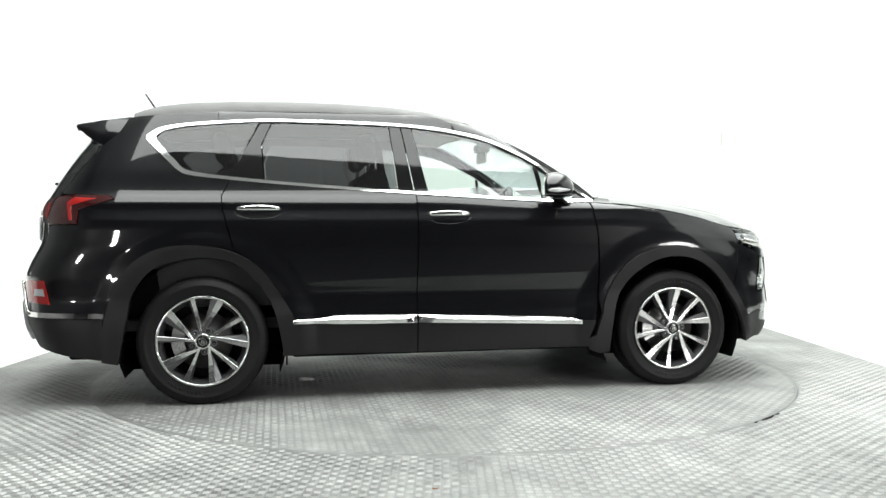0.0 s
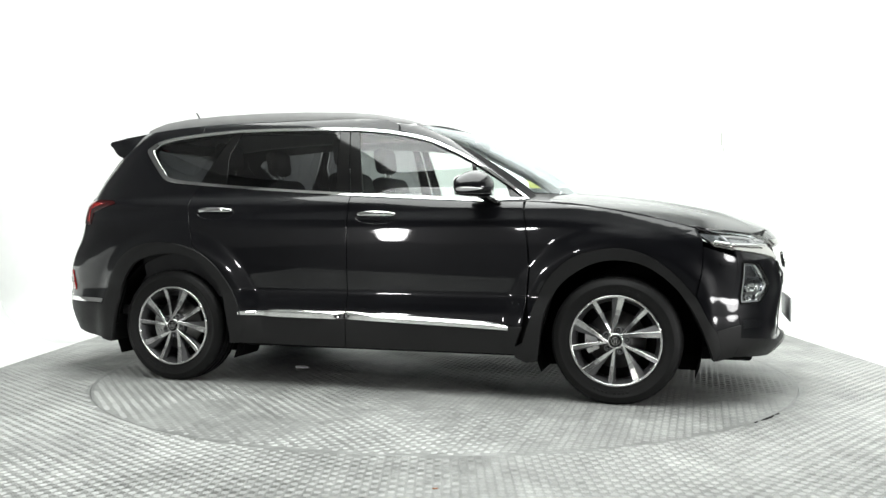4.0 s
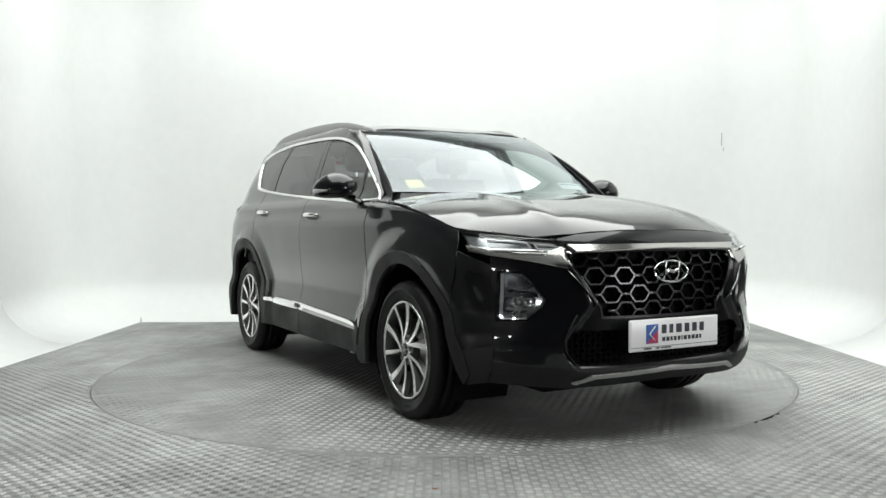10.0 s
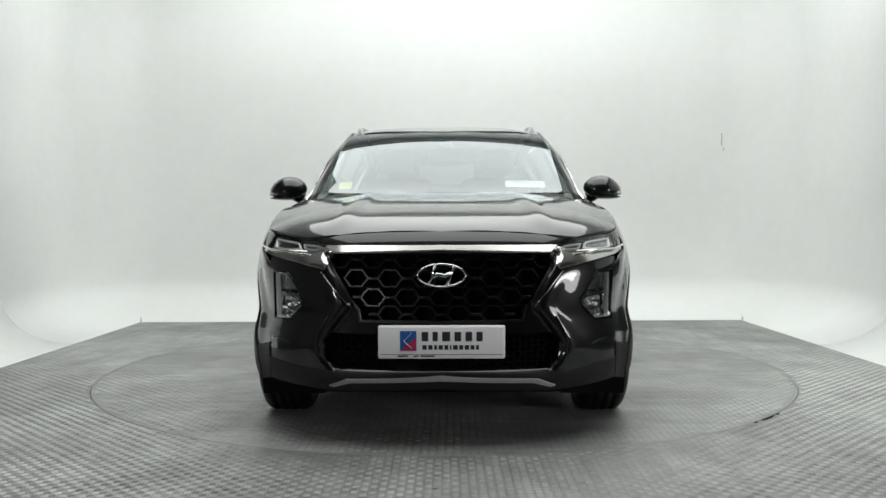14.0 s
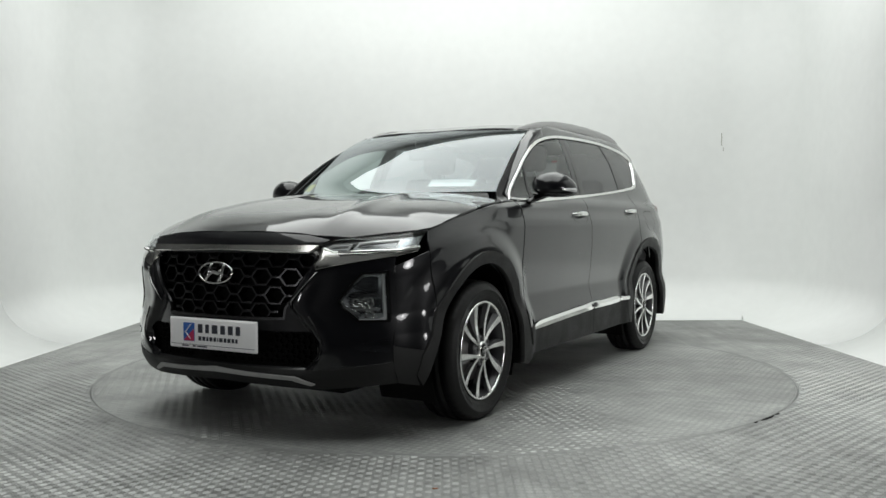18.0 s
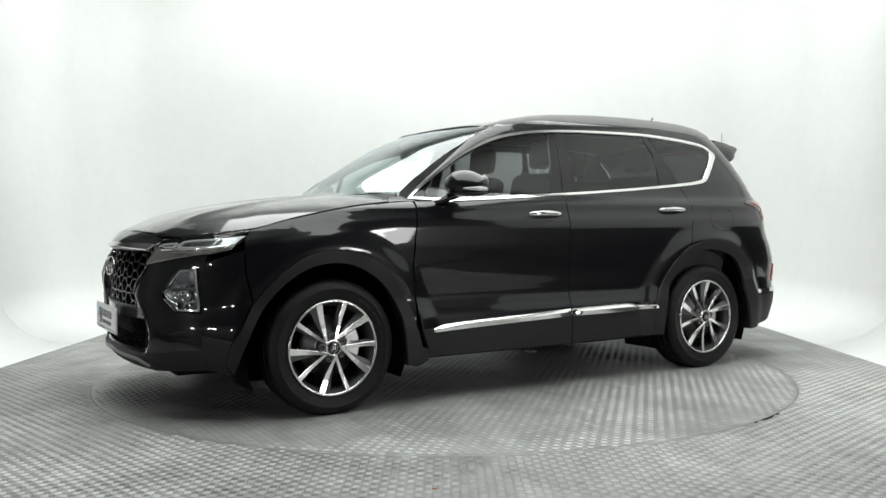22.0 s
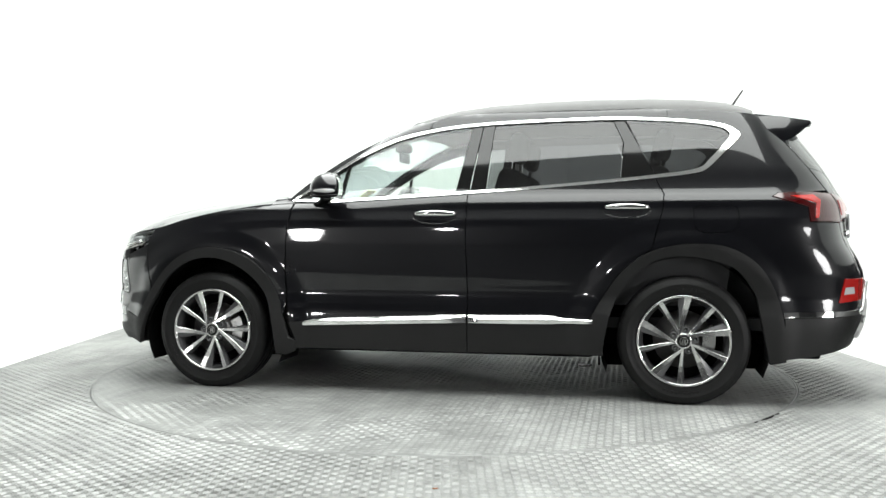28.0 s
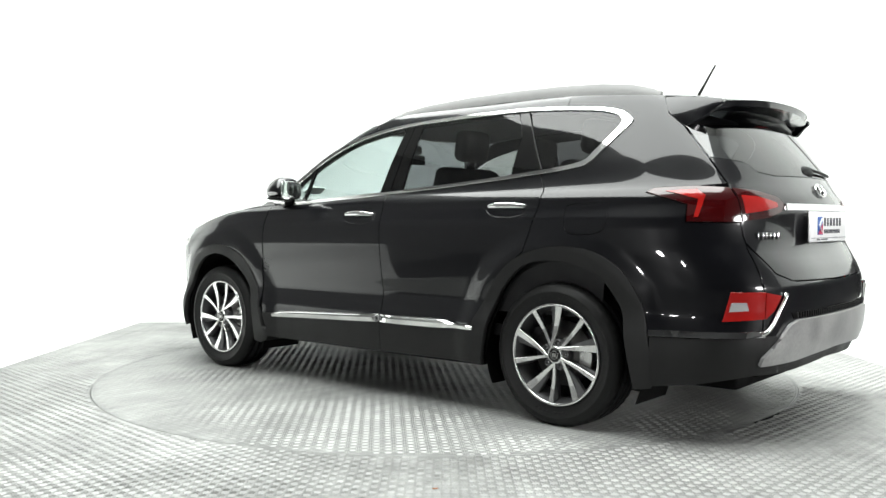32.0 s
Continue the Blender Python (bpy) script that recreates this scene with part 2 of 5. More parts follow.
# ---- the car's shape: half width, nose and tail at each height ----
def curve(knots):
    xs, ys = [k[0] for k in knots], [k[1] for k in knots]
    n = len(xs)
    d = [(ys[i + 1] - ys[i]) / (xs[i + 1] - xs[i]) for i in range(n - 1)]
    m = [d[0]] + [0 if d[i - 1] * d[i] <= 0 else 2 * d[i - 1] * d[i] / (d[i - 1] + d[i]) for i in range(1, n - 1)] + [d[-1]]

    def f(x):
        if x <= xs[0]:
            return ys[0] + (x - xs[0]) * m[0]
        if x >= xs[-1]:
            return ys[-1] + (x - xs[-1]) * m[-1]
        i = 0
        while x > xs[i + 1]:
            i += 1
        h = xs[i + 1] - xs[i]
        t = (x - xs[i]) / h
        return (ys[i] * (1 + 2 * t) + h * t * m[i]) * (1 - t) ** 2 + (ys[i + 1] * (3 - 2 * t) - h * (1 - t) * m[i + 1]) * t * t
    return f


def ease(a, b, x):
    t = min(1, max(0, (x - a) / (b - a)))
    return t * t * (3 - 2 * t)


half = curve([(.15, .90), (.25, .925), (.40, .932), (.47, .928), (.53, .913), (.585, .9035), (.62, .9065), (.70, .916), (.80, .925), (.88, .930), (.96, .930), (1.00, .924), (1.045, .908), (1.07, .900), (1.105, .893), (1.13, .877), (1.165, .850), (1.30, .803), (1.45, .742), (1.55, .694), (1.60, .668), (1.632, .646), (1.652, .612), (1.68, .50)])
nose = curve([(.15, 2.14), (.25, 2.25), (.33, 2.30), (.45, 2.31), (.60, 2.31), (.75, 2.298), (.85, 2.275), (.89, 2.262), (.95, 2.215), (1.0, 2.11), (1.06, 1.80), (1.10, 1.30), (1.16, 1.12), (1.30, .90), (1.40, .735), (1.50, .555), (1.60, .305), (1.66, .04), (1.70, -.3)])
tail = curve([(.15, -2.28), (.30, -2.34), (.45, -2.40), (.60, -2.415), (.69, -2.415), (.75, -2.395), (.90, -2.335), (1.04, -2.345), (1.08, -2.34), (1.20, -2.285), (1.40, -2.16), (1.55, -2.04), (1.62, -1.95), (1.68, -1.82)])
drop = curve([(.6, 0), (.95, .0), (1.4, .04), (1.8, .105), (2.2, .19)])


def lower(x, z):
    return z + (drop(x) if x > .6 else 0) * ease(.62, .95, z) * (1 - ease(1.08, 1.16, z))


def tail_power(z):
    return 12.0, 3.0 - 1.0 * ease(.8, 1.0, z)


def side_y(x, z):
    if x >= 0:
        y = half(lower(x, z)) * max(1e-6, 1 - min(1, max(0, x - .6) / (nose(min(z, 1.09)) - .6)) ** 7.0) ** (1 / 2.2)
        up = half(z) - .05 * (max(0, x + .3) / 1.2) ** 2
        y += (up - y) * ease(1.07, 1.13, z) * ease(1.30, 1.0, x)
    else:
        p, q = tail_power(z)
        y = half(z) * max(1e-6, 1 - min(1, max(0, -.4 - x) / (-.4 - tail(z))) ** p) ** (1 / q)
        y -= .05 * (max(0, x + .3) / 1.2) ** 2 * ease(1.07, 1.13, z)
    for xw in (1.3825, -1.3825):
        y += .025 * ease(.645, .515, math.hypot(x - xw, z - .345)) * (1 - ease(.93, 1.05, z)) * ease(2.02, 1.86, abs(x))
    return y


cheek = curve([(.30, .46), (.345, .475), (.39, .512), (.44, .522), (.50, .492), (.56, .445), (.63, .400), (.68, .418), (.75, .452), (.82, .492), (.90, .50)])


def front_x(y, z):
    x = 2.0
    for _ in range(5):
        r = min(.9999, abs(y) / half(lower(x, min(z, 1.09))))
        x = .6 + (nose(min(z, 1.09)) - .6) * (1 - r ** 2.2) ** (1 / 7.0)
    if z > 1.09:
        k = ease(1.09, 1.12, z)
        x += (nose(z) - (.225 - .02 * ease(1.16, 1.6, z)) * (abs(y) / .70) ** 2.2 - x) * k
    if .31 < z < .87:
        x -= .032 * ease(cheek(z) + .035, cheek(z) - .015, abs(y)) * ease(.868, .84, z) * ease(.318, .352, z)
        x += .010 * math.exp(-((abs(y) - cheek(z) - .055) / .04) ** 2) * ease(.80, .70, z) * ease(.35, .42, z)
    return x


def rear_x(y, z):
    (p, q), r = tail_power(z), min(.9999, abs(y) / half(z))
    return -.4 + (tail(z) + .4) * (1 - r ** q) ** (1 / p)


hood_mid = curve([(.9, 1.18), (1.1, 1.165), (1.28, 1.150), (1.5, 1.125), (1.65, 1.105), (1.94, 1.050), (2.1, .998), (2.2, .952), (2.28, .89)])
hood_rim = curve([(.9, 1.118), (1.1, 1.102), (1.365, 1.064), (1.607, 1.012), (1.77, .968), (2.02, .936), (2.12, .916), (2.2, .90)])
hood_half = curve([(x, side_y(x, hood_rim(x)) - .004) for x in (.9, 1.0, 1.1, 1.25, 1.365, 1.5, 1.6, 1.7, 1.77, 1.83)] + [(1.93, .77), (2.02, .69), (2.12, .56), (2.2, .45)])
roof_mid = curve([(.36, 1.588), (.15, 1.632), (0, 1.654), (-.4, 1.680), (-.9, 1.682), (-1.4, 1.662), (-1.86, 1.616), (-2.3, 1.55)][::-1])


def hood_z(x, y):
    r = min(1.1, abs(y) / hood_half(x))
    z = hood_rim(x) + (hood_mid(x) - hood_rim(x)) * (1 - r ** 3.4)
    ridge = .37 + .10 * ease(1.0, 2.1, x)
    return z + .010 * math.exp(-((abs(y) - ridge) / .05) ** 2) * ease(2.18, 1.9, x)


def roof_z(x, y):
    return roof_mid(x) - (.034 + .0105 * ease(-.3, .3, x)) * (abs(y) / .62) ** 4


def rim_z(x):
    return roof_mid(x) - .030


def on_side(s):
    return lambda x, z: (x, s * side_y(x, z), z)


def on_front(y, z):
    return (front_x(y, z), y, z)


def on_rear(y, z):
    return (rear_x(y, z), y, z)


def on_hood(x, y):
    return (x, y, hood_z(x, y))


def on_roof(x, y):
    return (x, y, roof_z(x, y))


def mirrored(outline):
    """An outline given for one half, from the middle out and back, completed to both halves."""
    return list(outline) + [(-y, z) for y, z in reversed(outline) if abs(y) > 1e-6]


def flipped(outline, s):
    return [(s * y, z) for y, z in outline]


# ---- studio: white cove, steel floor, dark room behind the camera ----
def cove():
    """Back and side walls in one white sheet that curves up out of the floor and round the corners."""
    left, right, back, frontend, eastend, r = -3.08, 3.03, 2.83, 1.25, 1.05, 0.6
    plan, n = [], 10
    plan.append((left, frontend, -1, 0))
    for k in range(n + 1):
        a = math.pi - math.pi / 2 * k / n
        plan.append((left, back, math.cos(a), math.sin(a)))
    for k in range(n + 1):
        a = math.pi / 2 - math.pi / 2 * k / n
        plan.append((right, back, math.cos(a), math.sin(a)))
    plan.append((right, eastend, 1, 0))
    prof = [(-.012, 0.003), (0.01, 0.003)] + [(r * math.sin(a), 0.42 * (1 - math.cos(a))) for a in [math.pi / 2 * k / 14 for k in range(1, 15)]] + [(r + 0.01, 1.2), (r + 0.02, 2.4), (r + 0.02, 4.9)]
    verts = [(x + nx * d, y + ny * d, z) for x, y, nx, ny in plan for d, z in prof]
    m = len(prof)
    faces = [(i * m + j, (i + 1) * m + j, (i + 1) * m + j + 1, i * m + j + 1) for i in range(len(plan) - 1) for j in range(m - 1)]
    me = raw("wall_cove", verts, faces, True)
    ob = part("wall_cove", me, WALLPAINT, None)
    mod = ob.modifiers.new("thickness", "SOLIDIFY")
    mod.thickness, mod.offset = 0.08, -1
    tagged(ob, "white painted studio cove wall curving up from the floor", "wall", kind="structure")
    for nm, x0, d, y1, y0 in (("wall_return_west", left, -1, frontend, -1.2), ("wall_return_east", right, 1, eastend, -.3)):
        low = prof[:16] + ([(r + 0.005, 0.7)] if d < 0 else [])
        m = len(low)
        rows = [(x0 + d * o, y, z) for y in (y1 - .004, y0) for o, z in low]
        ob = part(nm, raw(nm, rows, [(j, m + j, m + j + 1, j + 1) for j in range(m - 1)], True), WALLPAINT, None)
        mod = ob.modifiers.new("thickness", "SOLIDIFY")
        mod.thickness, mod.offset = 0.08, -d
        tagged(ob, "low white painted side wall curving up from the floor", "wall", kind="structure")


cove()
tagged(part("ceiling", box(-5.5, 5.5, -8.2, 4.2, 4.9, 5.0), WALLPAINT, None), "white painted studio ceiling above the softbox", "ceiling", kind="structure")
tagged(part("wall_south", box(-5.5, 5.5, -8.2, -8.1, -0.1, 4.9), DARKWALL, None), "dark studio wall behind the camera", "wall", kind="structure")
for x0, nm, paint in ((-5.5, "wall_west", GREYWALL), (5.4, "wall_east", GREYWALL)):
    tagged(part(nm, box(x0, x0 + 0.1, -8.1, 4.2, -0.1, 4.9), paint, None), "unlit studio side wall beyond the cove", "wall", kind="structure")
# Unseen white panel, added to brighten what the car's glass and paint mirror.
tagged(part("reflector_panel_east", box(3.80, 3.88, -2.3, 1.046, 1.05, 4.9), WALLPAINT, None), "white panel added out of view beside the turntable, mirrored in the car", "wall", kind="structure")
tagged(part("wall_north", box(-5.4, 5.4, 4.1, 4.2, -0.1, 4.9), DARKWALL, None), "dark studio wall behind the cove", "wall", kind="structure")

RADIUS = 2.243


def flat(z):
    return lambda x, y: (x, y, z)


def circle(r, n=144):
    return [(r * math.cos(2 * math.pi * k / n), r * math.sin(2 * math.pi * k / n)) for k in range(n)]


def tread(name, x0, x1, y0, y1, z, keep, pitch=.034, high=.0034, wear=.35):
    """Chequer plate: cells of three low bars, turned to and fro, in one mesh."""
    verts, faces, rng = [], [], random.Random(5)
    ny, nx = int((y1 - y0) / pitch), int((x1 - x0) / pitch)
    for j in range(ny):
        for i in range(nx):
            x, y = x0 + (i + .5) * pitch, y0 + (j + .5) * pitch
            if not keep(x, y):
                continue
            a = math.radians(45 if (i + j) % 2 else -45)
            c, s = math.cos(a), math.sin(a)
            worn = math.sin(x * 2.3 + 1.1 * math.sin(y * 1.7)) * math.sin(y * 2.9 + 1.3 * math.sin(x * 1.9 + 2)) + .5 * math.sin(x * 7 + y * 3) * math.sin(y * 6 - x * 2)
            hgt = high * rng.uniform(.65, 1.1) * (1 - wear * ease(.55, -.75, worn))
            for q, ln in ((-.0092, .0115), (0, .0165), (.0092, .0115)):
                k = len(verts)
                for u, v, w in ((-ln, -.0034, 0), (ln, -.0034, 0), (ln, .0034, 0), (-ln, .0034, 0), (-ln * .75, 0, hgt), (ln * .75, 0, hgt)):
                    v += q
                    verts.append((x + u * c - v * s, y + u * s + v * c, z + w))
                faces += [(k, k + 1, k + 5, k + 4), (k + 1, k + 2, k + 5), (k + 2, k + 3, k + 4, k + 5), (k + 3, k, k + 4)]
    return raw(name, verts, faces)


def floor():
    ground = part("ground", box(-5.5, 5.5, -8.2, 4.2, -.14, -.06), DARKWALL, None)
    tagged(ground, "dark pit under the steel floor", "floor", kind="structure")
    top = part("floor", box(-3.2, 3.15, -8.1, 2.83, -.058, -.05), UNDER, None)
    tagged(top, "grey steel chequer plate studio floor around the turntable", "floor", kind="structure")
    hole = circle(RADIUS + .0035)
    up = Vector((0, 0, -50))
    for x0, x1 in ((-3.078, -.8208), (-.8192, .9992), (1.0008, 3.03)):
        for y0, y1 in ((-3.0, -.0005), (.0005, 2.828)):
            me = sheet("floor_plate", [(x0, y0), (x1, y0), (x1, y1), (x0, y1)], flat(0), h=.5, depth=.048, holes=[hole], inner=up)
            part("floor_plate", me, PLATESTEEL, top)
    seams = (-.82, 1.0)
    # Out of view: dark colour stands in for unlit floor, keeping low reflections black.
    part("dark_reflection_floor", box(-5.4, 5.4, -8.09, -3.002, -.058, -.002), DARKWALL, top, "dark sheet added out of view behind the camera for unlit floor in reflections")
    treads = part("floor_tread", tread("floor_tread", -3.07, 3.02, -2.99, 2.82, 0, lambda x, y: math.hypot(x, y) > RADIUS + .018 and min(abs(x - q) for q in seams) > .003), TREADSTEEL, top)
    tagged(treads, kind="stuff")
    rng = random.Random(11)
    for a0, a1, wide in ((-45.6, -41.8, .016), (-41.2, -39.9, .009), (-47.4, -46.6, .008)):
        v, n = [], 9
        for k in range(n + 1):
            a = math.radians(a0 + (a1 - a0) * k / n)
            d = wide * math.sin(math.pi * (k + .4) / (n + .8)) * rng.uniform(.5, 1)
            for r, z in ((RADIUS + .010, .0005), (RADIUS + .010, .0042), (RADIUS + .012 + d, .0042), (RADIUS + .012 + d, .0005)):
                v.append((r * math.cos(a), r * math.sin(a), z))
        f = [(4 * i + j, 4 * i + (j + 1) % 4, 4 * i + 4 + (j + 1) % 4, 4 * i + 4 + j) for i in range(n) for j in range(4)] + [(0, 1, 2, 3), (4 * n + 3, 4 * n + 2, 4 * n + 1, 4 * n)]
        part("edge_chip", raw("edge_chip", v, f), UNDER, top, "black worn rubber at the floor's edge")


floor()


def turntable():
    disc = new("turntable")
    ring = lathe([(RADIUS - .03, -.045), (RADIUS - .002, -.045), (RADIUS, -.012), (RADIUS, -.003), (RADIUS - .002, 0), (RADIUS - .0136, 0), (RADIUS - .0136, -.04)], 160)
    part("rim", raw("rim", [(x, z, y) for x, y, z in ring[0]], [f[::-1] for f in ring[1]], True), PLATESTEEL, disc, "steel edge ring of the turntable")
    part("base", box(-1.5, 1.5, -1.5, 1.5, -.058, -.052), UNDER, disc)
    edge = circle(RADIUS - .014)
    up = Vector((0, 0, -50))
    cuts = [(-9, -1.1004, -9, 9), (-1.0996, 1.0996, -9, -.0004), (-1.0996, 1.0996, .0004, 9), (1.1004, 9, -9, 9)]
    for x0, x1, y0, y1 in cuts:
        inner = [(x, y) for x, y in edge if x0 <= x <= x1 and y0 <= y <= y1]
        r = RADIUS - .014
        for xx in (x0, x1):
            for yy in (y0, y1):
                if math.hypot(xx, yy) < r:
                    inner.append((xx, yy))
            if abs(xx) < r:
                inner += [(xx, q * math.sqrt(r * r - xx * xx)) for q in (-1, 1) if y0 <= q * math.sqrt(r * r - xx * xx) <= y1]
        for yy in (y0, y1):
            if abs(yy) < r:
                inner += [(q * math.sqrt(r * r - yy * yy), yy) for q in (-1, 1) if x0 <= q * math.sqrt(r * r - yy * yy) <= x1]
        cx, cy = sum(p[0] for p in inner) / len(inner), sum(p[1] for p in inner) / len(inner)
        inner.sort(key=lambda p: math.atan2(p[1] - cy, p[0] - cx))
        part("deck_plate", sheet("deck_plate", inner, flat(0), h=.4, depth=.045, inner=up), PLATESTEEL, disc)
    treads = part("deck_tread", tread("deck_tread", -2.24, 2.24, -2.24, 2.24, 0, lambda x, y: math.hypot(x, y) < RADIUS - .024, .036, .0024, .6), TREADSTEEL, disc)
    tagged(treads, kind="stuff")
    return tagged(disc, "round grey steel chequer plate turntable let into the floor", "turntable")


TABLE = turntable()


def scrap(name, at, size, mat, label, category, seed):
    rng = random.Random(seed)
    n = 11
    v = [(0, 0, .003 + .08 * size[0])] + [(size[0] * math.cos(2 * math.pi * k / n) * rng.uniform(.6, 1), size[1] * math.sin(2 * math.pi * k / n) * rng.uniform(.6, 1), .003 + rng.uniform(0, .2) * size[0]) for k in range(n)]
    v += [(x, y, .0018) for x, y, z in v]
    f = [(0, 1 + k, 1 + (k + 1) % n) for k in range(n)] + [(n + 1, n + 2 + (k + 1) % n, n + 2 + k) for k in range(n)] + [(1 + k, n + 2 + k, n + 2 + (k + 1) % n, 1 + (k + 1) % n) for k in range(n)]
    me = raw(name, [(x + at[0], y + at[1], z) for x, y, z in v], f)
    return tagged(part(name, me, mat, None), label, category)


SCRAP = scrap("paper_scrap", (-.94, -.262), (.062, .045), PAPER, "torn white scrap of paper lying on the turntable", "paper", 3)
scrap("wood_chip", (-.035, -2.70), (.016, .005), CHIPWOOD, "small orange brown wood chip lying on the steel floor", "debris", 8)


def wall_mark(x, z0, z1, w, label):
    me = box(x, x + w, 3.438, 3.45, z0, z1)
    return tagged(part("wall_mark", me, SCUFF, None), label, "scuff mark", kind="structure")


wall_mark(3.0, 1.822, 1.955, .006, "thin dark scuff on the white cove wall")
wall_mark(3.02, 1.76, 1.80, .004, "thin dark scuff on the white cove wall")

# ---- the car ----
CAR = tagged(new("car"), "black sport utility car with chrome trim standing on the turntable", "car")
DLO_OUT = [(.895, 1.122), (.765, 1.22), (.604, 1.327), (.476, 1.401), (.282, 1.491), (.086, 1.539), (-.142, 1.569), (-.466, 1.586), (-.94, 1.593), (-1.20, 1.583), (-1.473, 1.559), (-1.602, 1.535), (-1.657, 1.508), (-1.690, 1.470), (-1.640, 1.411), (-1.567, 1.336), (-1.515, 1.287), (-1.448, 1.259), (-1.228, 1.234), (-.758, 1.195), (-.206, 1.157), (.145, 1.137), (.622, 1.111)]
DLO_IN = [(.868, 1.132), (.758, 1.211), (.598, 1.316), (.470, 1.390), (.277, 1.475), (.083, 1.524), (-.142, 1.555), (-.466, 1.572), (-.94, 1.579), (-1.20, 1.569), (-1.46, 1.545), (-1.585, 1.519), (-1.622, 1.497), (-1.638, 1.468), (-1.596, 1.412), (-1.525, 1.338), (-1.458, 1.285), (-1.228, 1.252), (-.758, 1.210), (-.206, 1.172), (.145, 1.152), (.622, 1.126)]
FRONT_ARCH_OUT = [(.915, .44), (.939, .53), (1.023, .691), (1.162, .803), (1.358, .85), (1.522, .824), (1.672, .731), (1.797, .593)]
REAR_ARCH_OUT = [(-.886, .462), (-.937, .554), (-1.039, .706), (-1.155, .805), (-1.299, .858), (-1.442, .874), (-1.613, .853), (-1.756, .766), (-1.845, .626), (-1.885, .478)]
FRONT_ARCH_IN = [(.959, .225), (.984, .431), (1.025, .561), (1.11, .674), (1.249, .762), (1.392, .788), (1.538, .758), (1.672, .664), (1.778, .526), (1.852, .369), (1.89, .25)]
REAR_ARCH_IN = [(-.954, .26), (-.954, .311), (-.997, .51), (-1.083, .662), (-1.213, .776), (-1.356, .807), (-1.499, .793), (-1.642, .743), (-1.744, .612), (-1.775, .479), (-1.82, .237)]
FRONT_ARCH_OUT, REAR_ARCH_OUT, FRONT_ARCH_IN, REAR_ARCH_IN, DLO_OUT, DLO_IN = (flowing(q) for q in (FRONT_ARCH_OUT, REAR_ARCH_OUT, FRONT_ARCH_IN, REAR_ARCH_IN, DLO_OUT, DLO_IN))
TAIL_EDGE = [(1.16, -2.146), (1.22, -2.10), (1.282, -2.054), (1.36, -1.99), (1.435, -1.927), (1.502, -1.848)]
SEAM, SEAM_R = .80, .70


def front_seam(zs):
    return [(front_x(SEAM, z), z) for z in zs]


def rear_seam(zs):
    return [(rear_x(SEAM_R, z), z) for z in zs]


def screen_edge(z):
    return .762 - .122 * ((z - 1.16) / .43)


def bar(name, pts, s, section, mat, parent, out=.0, label=""):
    """A trim bar along points (x, z, stand-off) of the body side."""
    v, f = sweep([(x, s * (side_y(x, z) + o + out), z) for x, z, o in pts], section)
    me = raw(name, v, f, True)
    return part(name, me, mat, parent, label)


def door_handle(door, xa, xb, z, s):
    xm, n = (xa + xb) / 2, 14
    cup = [(xm + .130 * math.cos(2 * math.pi * k / 28), z - .016 + .041 * math.sin(2 * math.pi * k / 28)) for k in range(28)]
    part("handle_cup", sheet("handle_cup", cup, lambda x, zz: (x, s * (side_y(x, zz) - .034 * max(0, 1 - ((x - xm) / .130) ** 2 - ((zz - z + .016) / .041) ** 2)), zz), h=.010, off=.0015, depth=.003), PAINT, door, "gloss black handle recess")
    path = []
    for k in range(n + 1):
        t = k / n
        x = xa + (xb - xa) * t
        path.append((x, z + .006 * math.sin(math.pi * t), .004 + .03 * math.sin(math.pi * min(1, max(0, t))) ** .5))
    sec = [[(.007 * w * math.cos(a), .0145 * w * math.sin(a)) for a in [2 * math.pi * j / 12 for j in range(12)]] for w in [max(.35, math.sin(math.pi * (k / n * .9 + .05)) ** .4) for k in range(n + 1)]]
    bar("handle", path, s, sec, CHROME, door, label="chrome door handle")


def blob(cx, cy, cz, rx, ry, rz, e=.75, n=28, m=18, cut=None):
    """A rounded box; cut flattens what lies behind that share of its depth."""
    verts, faces = [], []
    pw = lambda v, k: math.copysign(abs(v) ** k, v)
    for j in range(m + 1):
        b = math.pi * (j / m - .5)
        for i in range(n):
            a = 2 * math.pi * i / n
            x, y, z = pw(math.cos(b), e) * pw(math.cos(a), e), pw(math.cos(b), e) * pw(math.sin(a), e), pw(math.sin(b), e)
            if cut is not None and x < cut:
                x = cut
            verts.append((cx + rx * x, cy + ry * y, cz + rz * z))
    for j in range(m):
        for i in range(n):
            a, b = j * n + i, j * n + (i + 1) % n
            faces.append((a, b, b + n, a + n))
    return verts, faces


